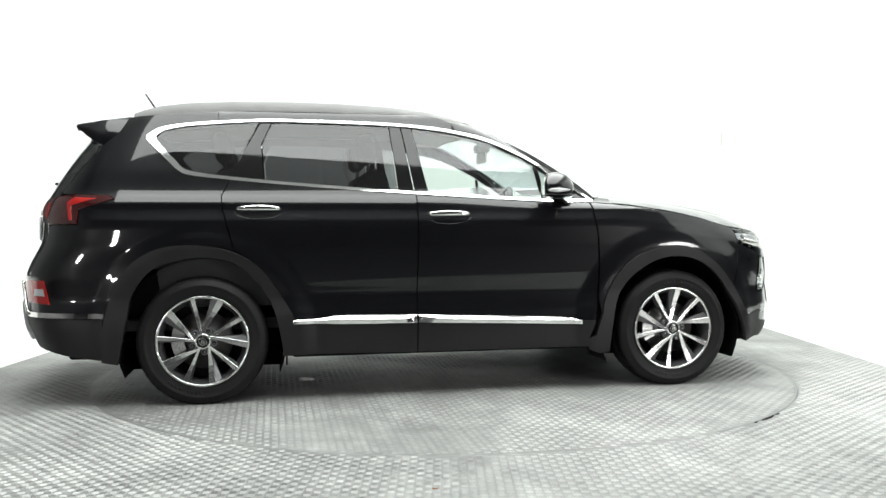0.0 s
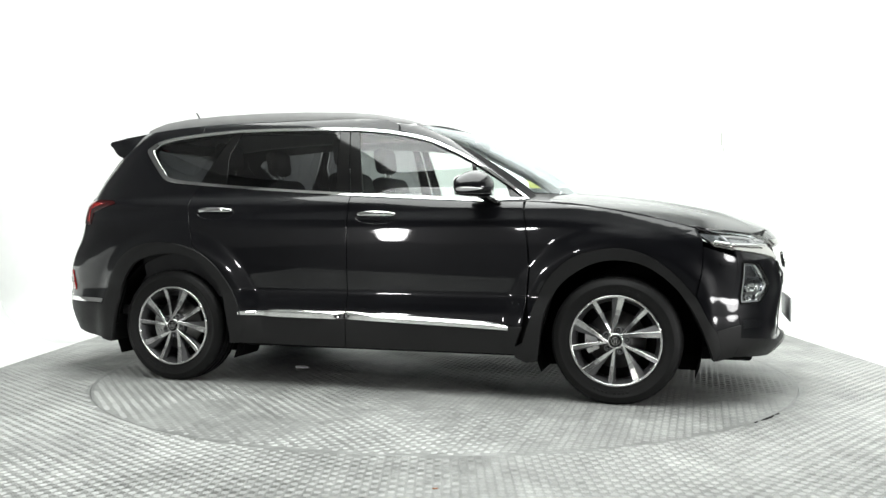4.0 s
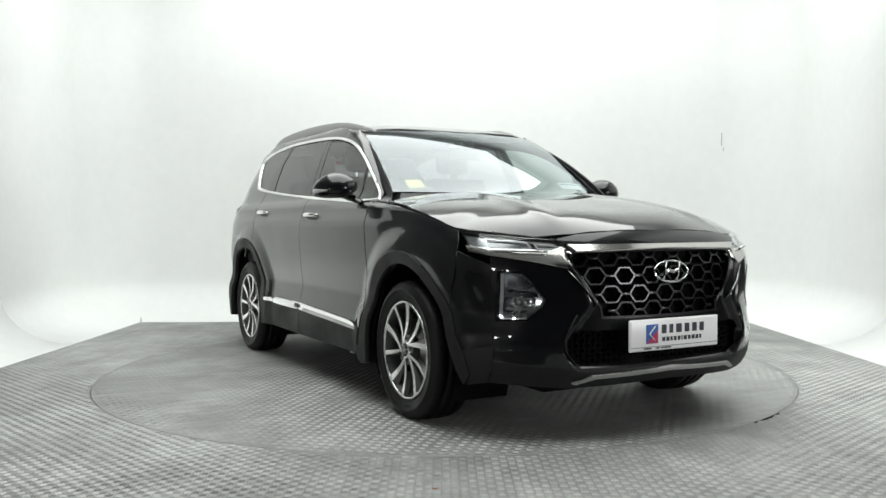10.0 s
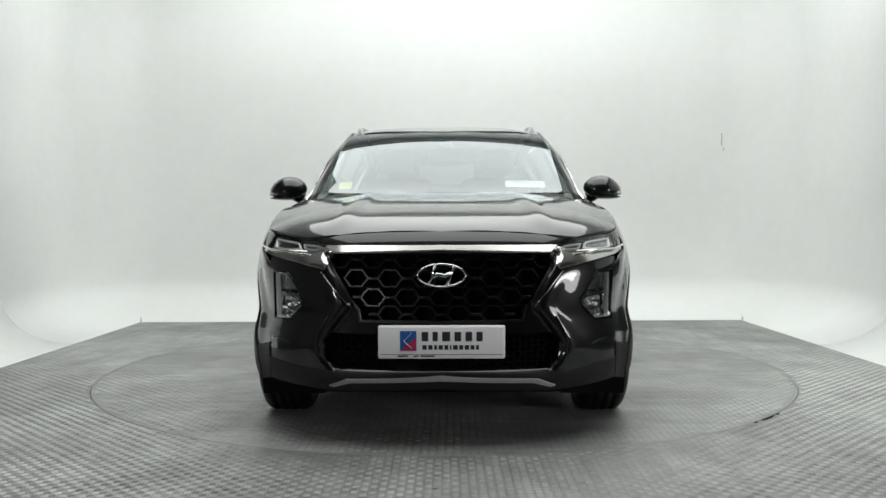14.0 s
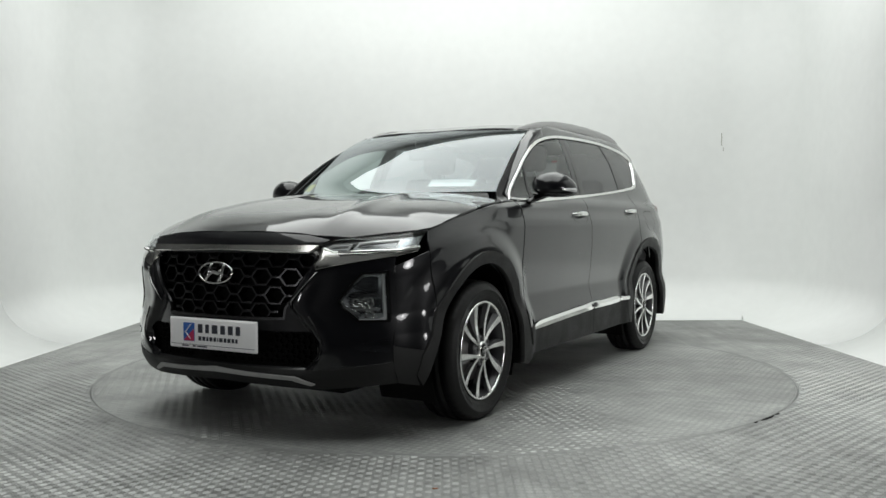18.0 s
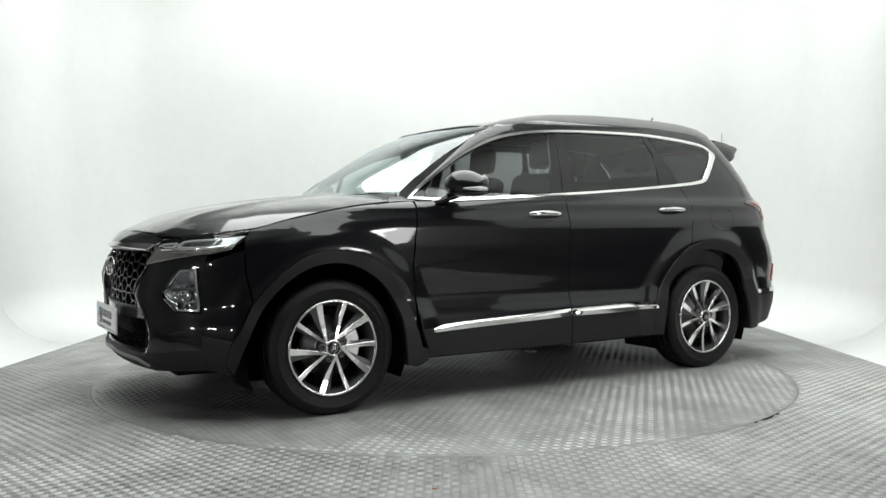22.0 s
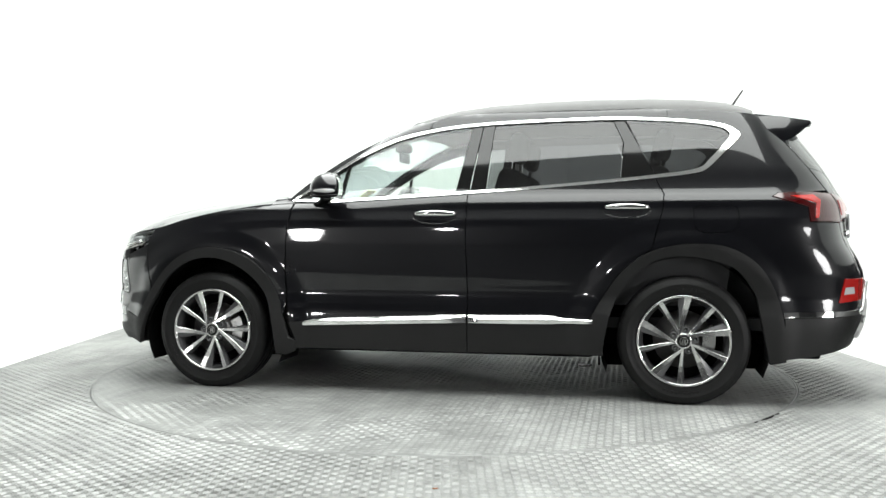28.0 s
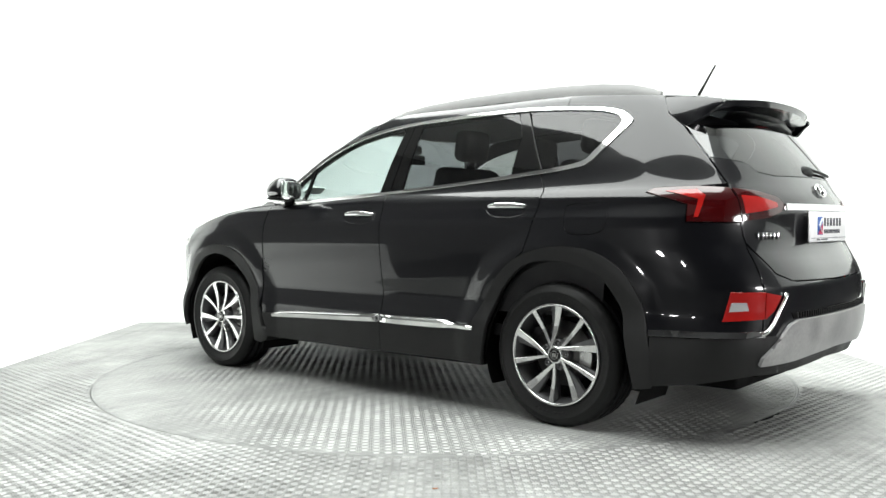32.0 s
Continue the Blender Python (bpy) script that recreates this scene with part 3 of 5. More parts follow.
def mirror(s):
    def shell(scale, cut, dx=0.0):
        """Teardrop housing: domed above, flatter below, drawn in towards the tip and the foot."""
        v, f = blob(0, 0, 0, 1, 1, 1, .86, 36, 22, cut=cut)
        out = []
        for x, y, z in v:
            u = y * s
            h = (.086 if z > 0 else .062) * (1 - .30 * max(0, u) ** 2 - .18 * max(0, -u) ** 2)
            xx = .62 + dx + x * .100 * scale - .050 * max(0, u) ** 1.6
            out.append((xx, s * (.985 + u * .120 * scale), 1.198 + z * h * scale - .008 * u + .012 * (1 if z > 0 else .3) * (x if x > 0 else 0) * -1))
        return out, f
    v, f = shell(1, -.62)
    body = part("door_mirror", raw("door_mirror", v, f, True), PAINT, CAR, "gloss black door mirror with a chrome indicator")
    v, f = blob(0, 0, 0, .004, .098, .058, .6)
    part("mirror_glass", raw("mirror_glass", [(.560 + x - .045 * max(0, y * s / .1) ** 1.6, s * .978 + y, 1.200 + z) for x, y, z in v], f, True), CHROME, body, "silvered mirror glass")
    pts = []
    for k in range(13):
        a = math.radians(38 + 78 * k / 12)
        x, u = math.copysign(abs(math.cos(a)) ** .86, math.cos(a)) * .965, math.sin(a) ** .86 * .965
        pts.append((.62 + x * .100 - .050 * u ** 1.6 + .002, s * (.985 + u * .121), 1.198 - .24 * .062 - .008 * u))
    v, f = sweep(pts, [[(.006 * math.cos(a) * w, .0125 * w * math.sin(a)) for a in [2 * math.pi * j / 10 for j in range(10)]] for w in (.2, .4, .55, .7, .8, .9, 1, 1.05, 1.05, 1, .9, .7, .3)])
    part("indicator", raw("indicator", v, f, True), WHITELAMP, body, "clear and chrome indicator strip")
    v, f = shell(1, -.66)
    low = [(x * .97 + .0186, y, 1.154 - (1.198 - z) * .30) if z < 1.198 else (x * .97 + .0186, y, 1.154) for x, y, z in v]
    part("mirror_base", raw("mirror_base", low, f, True), PIANO, body, "gloss black lower mirror shell")
    v, f = sweep([(.625, s * .945, 1.156), (.640, s * .912, 1.140), (.672, s * .884, 1.124), (.70, s * .866, 1.112), (.715, s * .856, 1.100)], [[(.040 * w * math.cos(a), .020 * w * math.sin(a)) for a in [2 * math.pi * j / 14 for j in range(14)]] for w in (1.1, .95, .85, .85, 1)])
    part("mirror_foot", raw("mirror_foot", v, f, True), PIANO, body, "gloss black mirror foot")


def car_side(s):
    on = on_side(s)
    S = lambda name, outline, mat, label="", parent=CAR, **k: part(name, sheet(name, outline, on, **k), mat, parent, label)
    S("front_fender", [(.875, 1.112), (1.0, 1.104), (1.2, 1.085), (1.365, 1.060), (1.607, 1.010), (1.80, .958), (1.832, .908), (1.835, .87), (1.83, .74), (1.80, .60)] + FRONT_ARCH_OUT[::-1] + [(.898, .531), (.91, .741), (.901, .903), (.879, 1.048)], PAINT, "gloss black front wing panel", gap=.003, h=.015)
    fd = S("front_door", [(-.187, 1.158), (.145, 1.138), (.622, 1.112), (.866, 1.112), (.875, 1.048), (.897, .903), (.906, .741), (.892, .531), (.872, .41), (-.193, .45), (-.193, .6), (-.185, .9)], PAINT, "gloss black front door", gap=.003, h=.018)
    rd = S("rear_door", [(-.187, 1.158), (-.758, 1.196), (-1.231, 1.235), (-1.279, 1.146), (-1.273, 1.07), (-1.241, .951), (-1.212, .845)] + REAR_ARCH_OUT[12::-1] + [(-.85, .45), (-.193, .45), (-.193, .6), (-.185, .9)], PAINT, "gloss black rear door", gap=.003, h=.018)
    flap = [(-1.437, 1.080), (-1.650, 1.084), (-1.668, 1.045), (-1.660, .935), (-1.440, .927), (-1.428, 1.045)]
    flap = rounded(flap, 2)
    panel = [(-1.231, 1.235), (-1.448, 1.258), (-1.517, 1.285), (-1.569, 1.334), (-1.642, 1.409), (-1.693, 1.470), (-1.659, 1.511), (-1.604, 1.538), (-1.473, 1.563), (-1.3, 1.578), (-1.3, rim_z(-1.3)), (-1.45, rim_z(-1.45)), (-1.6, rim_z(-1.6)), (-1.795, 1.60)] + [(x, z) for z, x in TAIL_EDGE[::-1]] + [(-2.05, 1.149), (-1.87, 1.145), (-1.840, 1.125), (-1.96, 1.090), (-2.025, 1.07), (-2.03, .990)] + rear_seam((.985, .93, .87, .81, .75, .69, .63, .57, .515)) + REAR_ARCH_OUT[:12:-1] + [(-1.212, .845), (-1.241, .951), (-1.273, 1.07), (-1.279, 1.146)]
    quarter = S("rear_quarter_panel", panel, PAINT, "gloss black rear quarter panel", gap=.003, h=.016, holes=[flap] if s > 0 else [])
    if s > 0:
        S("fuel_flap", flap, PAINT, "gloss black fuel filler flap", parent=quarter, gap=.003, h=.025)
    S("roof_side", [(.06, 1.545), (.055, 1.592), (-.02, 1.622)] + [(x, rim_z(x)) for x in (-.1, -.25, -.45, -.7, -.9, -1.1, -1.3)] + [(-1.3, 1.578), (-1.2, 1.585), (-.94, 1.595), (-.466, 1.588), (-.142, 1.571)], PAINT, "gloss black roof side", h=.025)
    S("fender_rear_top", [(.866, 1.112), (.897, 1.124), (.93, 1.14), (1.0, 1.135), (1.02, 1.106), (.93, 1.112)], PAINT, "gloss black panel under the pillar", h=.025)
    outer = flowing([(.897, 1.124), (.765, 1.222), (.604, 1.329), (.476, 1.403), (.282, 1.493), (.06, 1.545)], 5)
    v, f, m = [], [], 9
    for k, (x, z) in enumerate(outer):
        t = k / (len(outer) - 1)
        a, zw = Vector((x, s * side_y(x, z), z)), 1.160 + .425 * t ** .92
        b = Vector((front_x(screen_edge(zw), zw), s * screen_edge(zw), zw))
        na, nb = Vector((.15, s, .42)).normalized(), Vector((.72, s * .42, .55)).normalized()
        d = (b - a).length
        for q in range(m):
            w = q / (m - 1)
            bulge = (na * (1 - w) + nb * w) * (d * .09 * math.sin(math.pi * w))
            v.append(a.lerp(b, w) + bulge)
    rows = len(outer)
    for (xa, za), (xb, yb, zb) in (((.059, 1.572), (.168, .632, 1.598)), ((.054, 1.591), (.135, .636, roof_z(.135, .636))), ((.03, 1.604), (.09, .632, roof_z(.09, .632) + .001))):
        a, b = Vector((xa, s * side_y(xa, za), za)), Vector((xb, s * yb, zb))
        up = Vector((.2, s * .5, .8)) * ((b - a).length * .07)
        v += [a.lerp(b, q / (m - 1)) + up * math.sin(math.pi * q / (m - 1)) for q in range(m)]
        rows += 1
    f = [(i * m + j, i * m + j + 1, (i + 1) * m + j + 1, (i + 1) * m + j) for i in range(rows - 1) for j in range(m - 1)]
    if s > 0:
        f = [q[::-1] for q in f]
    ob = part("a_pillar", raw("a_pillar", v, f, True), PAINT, CAR, "gloss black windscreen pillar")
    sol = ob.modifiers.new("thick", "SOLIDIFY")
    sol.thickness, sol.offset = .02, -1
    S("window_trim", DLO_OUT, CHROME, "chrome strip round the side windows", holes=[DLO_IN], h=.02, off=.006, depth=.02)
    S("window_lining", shrunk(DLO_OUT, -.05), CABIN, "dark lining round the windows", holes=[shrunk(DLO_IN, .004)], h=.04, off=-.03, depth=.01)
    S("quarter_window", [(-1.078, 1.570), (-1.2, 1.570), (-1.465, 1.549), (-1.594, 1.527), (-1.640, 1.503), (-1.664, 1.469), (-1.618, 1.412), (-1.546, 1.337), (-1.473, 1.274), (-1.236, 1.246)], PRIVACY, "dark tinted rear quarter glass", h=.04, off=-.004, depth=.004)
    S("c_pillar_trim", [(-1.068, 1.566), (-1.008, 1.568), (-1.064, 1.442), (-1.047, 1.24), (-1.232, 1.256)], PIANO, "gloss black pillar trim", h=.04, off=-.001)
    S("rear_side_window", [(-1.003, 1.568), (-.94, 1.571), (-.466, 1.564), (-.325, 1.558), (-.292, 1.183), (-.758, 1.216), (-1.042, 1.238), (-1.058, 1.442)], PRIVACY, "dark tinted rear door glass", parent=rd, h=.05, off=-.004, depth=.004)
    S("window_pillar", [(-.321, 1.559), (-.257, 1.553), (-.199, 1.177), (-.288, 1.182)], PIANO, "gloss black window pillar", parent=rd, h=.04)
    S("window_pillar", [(-.250, 1.553), (-.192, 1.549), (-.113, 1.171), (-.191, 1.176)], PIANO, "gloss black window pillar", parent=fd, h=.04)
    S("front_side_window", [(-.188, 1.548), (-.142, 1.548), (.082, 1.518), (.275, 1.468), (.465, 1.380), (.538, 1.34), (.578, 1.133), (-.109, 1.171)], GLASS, "clear front door glass", parent=fd, h=.05, off=-.004, depth=.004)
    S("window_divider", [(.540, 1.338), (.565, 1.324), (.606, 1.131), (.580, 1.133)], PIANO, "gloss black window divider", parent=fd, h=.04, off=-.001)
    S("corner_glass", [(.567, 1.322), (.592, 1.307), (.75, 1.203), (.78, 1.135), (.608, 1.131)], GLASS, "small clear corner window", parent=fd, h=.05, off=-.004, depth=.004)
    S("corner_trim", [(.752, 1.202), (.843, 1.139), (.782, 1.135)], PIANO, "gloss black corner trim", parent=fd, h=.04, off=-.001)
    S("front_arch_cladding", [(.835, .24), (.83, .30), (.876, .32), (.90, .40)] + FRONT_ARCH_OUT + [(1.86, .47), (1.91, .39), (1.925, .30)] + FRONT_ARCH_IN[::-1] + [(.90, .215)], CLAD, "matte black wheel arch cladding", h=.025, off=.010, depth=.03)
    S("rear_arch_cladding", REAR_ARCH_OUT + [(-1.90, .40), (-1.90, .25)] + REAR_ARCH_IN[::-1] + [(-.90, .26), (-.83, .40), (-.85, .425)], CLAD, "matte black wheel arch cladding", h=.025, off=.010, depth=.03)
    S("door_cladding", [(-.190, .445), (.69, .415), (.87, .41), (.87, .40), (.835, .31), (.835, .257), (-.191, .255)], CLAD, "matte black sill cladding", parent=fd, h=.04, off=.008, depth=.03)
    S("door_cladding", [(-.197, .445), (-.85, .448), (-.86, .425), (-.835, .40), (-.90, .262), (-.197, .256)], CLAD, "matte black sill cladding", parent=rd, h=.04, off=.008, depth=.03)
    for door, pts in ((fd, [(-.187, .468, .436), (.40, .446, .417), (.69, .432, .406), (.792, .411, .402)]), (rd, [(-.199, .468, .436), (-.45, .472, .437), (-.66, .474, .440), (-.74, .461, .444), (-.90, .456, .446)])):
        v, f, m = [], [], 6
        pts = flowing(pts, 6)
        for k, (x, hi, lo) in enumerate(pts):
            w = min(1, .25 + min(k, len(pts) - 1 - k) * .5)
            hh = hi - lo
            for z, o in ((hi, .003), (hi - .05 * hh, .006), (hi - .40 * hh, .006 + .36 * hh), (hi - .60 * hh, .009 + .38 * hh), (lo - .012, .006 + .36 * hh), (lo - .016, .002)):
                v.append((x, s * (side_y(x, z) + .006 + o * w), z))
        f = [(i * m + j, i * m + j + 1, (i + 1) * m + j + 1, (i + 1) * m + j) for i in range(len(pts) - 1) for j in range(m - 1)] + [tuple(range(m)), tuple(range(len(v) - m, len(v)))]
        end = pts[0]
        clip = part("strip_clip", box(-.007, .007, -.008, .008, -.016, .016, .005), DARKCHROME, door, "small dark clip at the strip's end")
        xc = end[0] + (.008 if door is fd else -.008)
        clip.matrix_basis = pose(xc, s * (side_y(xc, .452) + .022), .448)
        strip_mesh = raw("door_strip", v, f, True)
        strip_mesh.set_sharp_from_angle(angle=math.radians(20))
        part("door_strip", strip_mesh, CHROME, door, "chrome strip low on the door")
    door_handle(fd, -.13, .122, 1.042, s)
    door_handle(rd, -1.204, -.955, 1.072, s)
    S("rear_bumper_cladding", [(-1.90, .26), (-1.895, .478)] + rear_seam((.484, .43, .37, .315)) + [(-2.05, .275)], CLAD, "matte black bumper side", h=.03, off=.006, depth=.03)
    S("bumper_strip", [(-1.888, .508)] + rear_seam((.513, .487)) + [(-1.889, .483)], CHROME, "chrome strip on the bumper side", h=.03, off=.012, depth=.014)
    S("tail_lamp", [(-2.05, 1.148), (-1.872, 1.143), (-1.843, 1.126), (-1.96, 1.092), (-2.028, 1.068), (-2.033, .992)] + rear_seam((.990, 1.04, 1.09, 1.14)), REDDEEP, "dark red wrap-round tail lamp", h=.025, off=.004, depth=.02)
    S("tail_lamp_light", [(-1.93, 1.126), (-2.05, 1.132), (-2.09, 1.105), (-2.075, 1.01), (-2.058, 1.01), (-2.066, 1.09), (-1.98, 1.114)], RED, "bright red lamp strip", parent=quarter, h=.02, off=.0075, depth=.004)
    zs = [.86, .80, .74, .68, .62, .56, .50, .44, .38, .33, .27]
    S("front_bumper_corner", [(1.803, .598), (1.834, .74), (1.834, .862)] + front_seam(zs[1:8]) + [(1.90, .41), (1.865, .47)], PAINT, "gloss black bumper corner", h=.025, gap=.001)
    S("front_bumper_skirt", [(1.90, .25), (1.928, .30), (1.913, .39), (1.903, .41)] + front_seam(zs[7:]), CLAD, "matte black lower bumper corner", h=.025, off=.006, depth=.03)
    S("inner_shell", [(.9, 1.08), (1.75, .92), (1.9, .6)] + [(1.90, .3), (1.852, .369), (1.778, .526), (1.672, .70), (1.538, .79), (1.392, .82), (1.249, .79), (1.11, .70), (1.025, .561), (.96, .30), (-.95, .30), (-.997, .51), (-1.083, .69), (-1.213, .80), (-1.356, .83), (-1.499, .82), (-1.642, .77), (-1.744, .64), (-1.80, .35), (-2.1, .35), (-2.1, 1.1), (-1.9, 1.15), (-1.3, 1.19), (0, 1.12)], UNDER, "black inner body shell", h=.06, off=-.035, depth=.01)
    mirror(s)
    # wheel wells, flaps
    for xw in (1.3825, -1.3825):
        v, f, n = [], [], 26
        for k in range(n + 1):
            a = math.radians(-25 + 230 * k / n)
            v += [(xw + .455 * math.cos(a), s * .885, .345 + .455 * math.sin(a)), (xw + .455 * math.cos(a), s * .58, .345 + .455 * math.sin(a))]
        f = [(2 * k, 2 * k + 1, 2 * k + 3, 2 * k + 2) for k in range(n)] + [tuple(2 * k + 1 for k in range(n + 1))]
        part("wheel_well", raw("wheel_well", v, f, True), UNDER, CAR, "dark wheel arch liner")
    for xa, z0, z1 in ((-1.835, .235, .40), (.93, .215, .38)):
        part("mud_flap", box(xa - .012, xa + .012, min(s * .72, s * .925), max(s * .72, s * .925), z0, z1, .004), CLAD, CAR, "matte black mud flap")
    # roof rail
    pts = [(.24, 1.562), (.16, 1.590), (.06, 1.616), (-.10, 1.646), (-.30, 1.667), (-.60, 1.681), (-.90, 1.685), (-1.20, 1.680), (-1.45, 1.667), (-1.62, 1.646), (-1.72, 1.619), (-1.77, 1.600)]
    path, sec = [], []
    for x, z in pts:
        y = .602 - .05 * ease(-.1, .26, x) - .02 * ease(-1.5, -1.8, x)
        z += .020
        foot = min(roof_z(x, y) - .006, z - .008)
        hh, w = z - foot, .55 + .45 * ease(0, .03, z - foot - .01)
        path.append((x, s * y, foot))
        sec.append([(.024 * w, 0), (.021 * w, .35 * hh), (.010 * w, .9 * hh), (.006 * w, hh), (-.006 * w, hh), (-.010 * w, .9 * hh), (-.021 * w, .35 * hh), (-.024 * w, 0)])
    v, f = sweep(path, sec)
    rail = part("roof_rail", raw("roof_rail", v, f, True), RAIL, CAR, "satin silver roof rail")
    rail.data.set_sharp_from_angle(angle=math.radians(40))


for s in (-1, 1):
    car_side(s)

# bonnet, nose and front bumper
xs = [1.0, 1.1, 1.25, 1.365, 1.5, 1.607, 1.70, 1.77, 1.85, 1.93, 2.02, 2.08]
rim = [(x, hood_half(x) - .001) for x in xs]
part("bonnet", sheet("bonnet", [(1.14, 0), (1.12, .35), (1.02, .66)] + rim + [(2.148, .45), (2.185, .28), (2.199, 0), (2.185, -.28), (2.148, -.45)] + [(x, -y) for x, y in rim[::-1]] + [(1.02, -.66), (1.12, -.35)], on_hood, h=.035), PAINT, CAR, "gloss black bonnet with two raised creases")
part("nose_panel", sheet("nose_panel", mirrored([(0, .953), (.28, .947), (.45, .936), (.55, .915), (.505, .889), (0, .889)]), on_front, h=.03), PAINT, CAR, "gloss black panel above the grille")
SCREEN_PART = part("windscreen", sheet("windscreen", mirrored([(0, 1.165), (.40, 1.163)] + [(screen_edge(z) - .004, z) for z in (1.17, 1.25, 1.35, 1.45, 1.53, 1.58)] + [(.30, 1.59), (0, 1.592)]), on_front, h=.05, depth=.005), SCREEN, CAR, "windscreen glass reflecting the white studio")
part("cowl", sheet("cowl", mirrored([(0, 1.168), (.42, 1.166), (.70, 1.162), (.74, 1.125), (.40, 1.13), (0, 1.13)]), on_front, h=.04, off=-.004), CLAD, CAR, "matte black cowl under the windscreen")
part("roof", sheet("roof", [(.345, 0), (.305, .3), (.225, .52), (.175, .622), (.10, .645)] + [(.05, side_y(.05, 1.592) - .003)] + [(x, side_y(x, rim_z(x)) - .003) for x in (-.1, -.2, -.35, -.5, -.7, -.9, -1.1, -1.3, -1.45, -1.6)] + [(-1.80, .60), (-1.82, .3), (-1.83, 0), (-1.82, -.3), (-1.80, -.60)] + [(x, -side_y(x, rim_z(x)) + .003) for x in (-1.6, -1.45, -1.3, -1.1, -.9, -.7, -.5, -.35, -.2, -.1)] + [(.05, -side_y(.05, 1.592) + .003)] + [(.10, -.645), (.175, -.622), (.225, -.52), (.305, -.3)], on_roof, h=.05), PAINT, CAR, "gloss black roof")

GRILLE = [(0, .862), (.472, .856), (.497, .832), (.488, .795), (.395, .644), (.366, .608), (.358, .559), (0, .557)]
FOG = [(.785, .778), (.70, .772), (.662, .728), (.610, .648), (.624, .612), (.685, .553), (.785, .548)]
INTAKE = [(0, .500), (.49, .505), (.522, .47), (.512, .385), (.46, .346), (0, .346)]
fog_holes = [flipped(FOG, s) for s in (1, -1)]
bumper = part("front_bumper", sheet("front_bumper", mirrored([(0, .866), (.47, .853), (.52, .78), (.64, .805), (.80, .835), (.80, .44), (.80, .37), (.55, .34), (.46, .335), (0, .338)]), on_front, h=.014, depth=.03, holes=[mirrored(GRILLE), mirrored(INTAKE)] + fog_holes), PAINT, CAR, "gloss black front bumper")
part("chrome_bar", sheet("chrome_bar", mirrored([(0, .886), (.51, .885), (.478, .856), (0, .867)]), lambda y, z: (front_x(y, .864) - (z - .864) * .66, y, z), h=.03, off=.012, depth=.02), WINGCHROME, CAR, "chrome bar over the grille")
part("front_skirt", sheet("front_skirt", mirrored([(0, .338), (.46, .335), (.55, .34), (.80, .37), (.80, .27), (.50, .245), (0, .262)]), on_front, h=.03, off=.004, depth=.03), CLAD, CAR, "matte black lower bumper")
part("skid_trim", sheet("skid_trim", mirrored([(0, .324), (.42, .308), (.50, .275), (.48, .268), (.40, .293), (0, .308)]), on_front, h=.03, off=.012, depth=.02), SKID, CAR, "satin silver strip under the bumper")
part("lower_intake", sheet("lower_intake", mirrored([(0, .50), (.52, .50), (.56, .44), (.55, .39), (.47, .33), (0, .335)]), on_front, h=.05, off=-.045, depth=0), UNDER, CAR, "black lower air intake")


def hex_cell(w, h, d, bar_w):
    """A hexagonal grille cell: ring that faces +x."""
    out = [(-w / 2, 0), (-w / 4.2, h / 2), (w / 4.2, h / 2), (w / 2, 0), (w / 4.2, -h / 2), (-w / 4.2, -h / 2)]
    k = 1 - 2 * bar_w / h
    v = [(0, y, z) for y, z in out] + [(0, y * k, z * k) for y, z in out] + [(-d, y * k * .93, z * k * .93) for y, z in out] + [(-d, y, z) for y, z in out]
    f = []
    for i in range(6):
        j = (i + 1) % 6
        f += [(i, j, 6 + j, 6 + i), (6 + i, 6 + j, 12 + j, 12 + i), (j, i, 18 + i, 18 + j)]
    return raw("grille_cell", v, [q[::-1] for q in f])


def facing(y, z, off):
    """The pose of a small thing that lies on the nose and faces out."""
    e = .004
    a = math.degrees(math.atan2(-(front_x(y + e, z) - front_x(y - e, z)), 2 * e))
    b = math.degrees(math.atan2(front_x(y, z + e) - front_x(y, z - e), 2 * e))
    return pose(front_x(y, z), y, z, 0, b, a) @ pose(off, 0, 0)


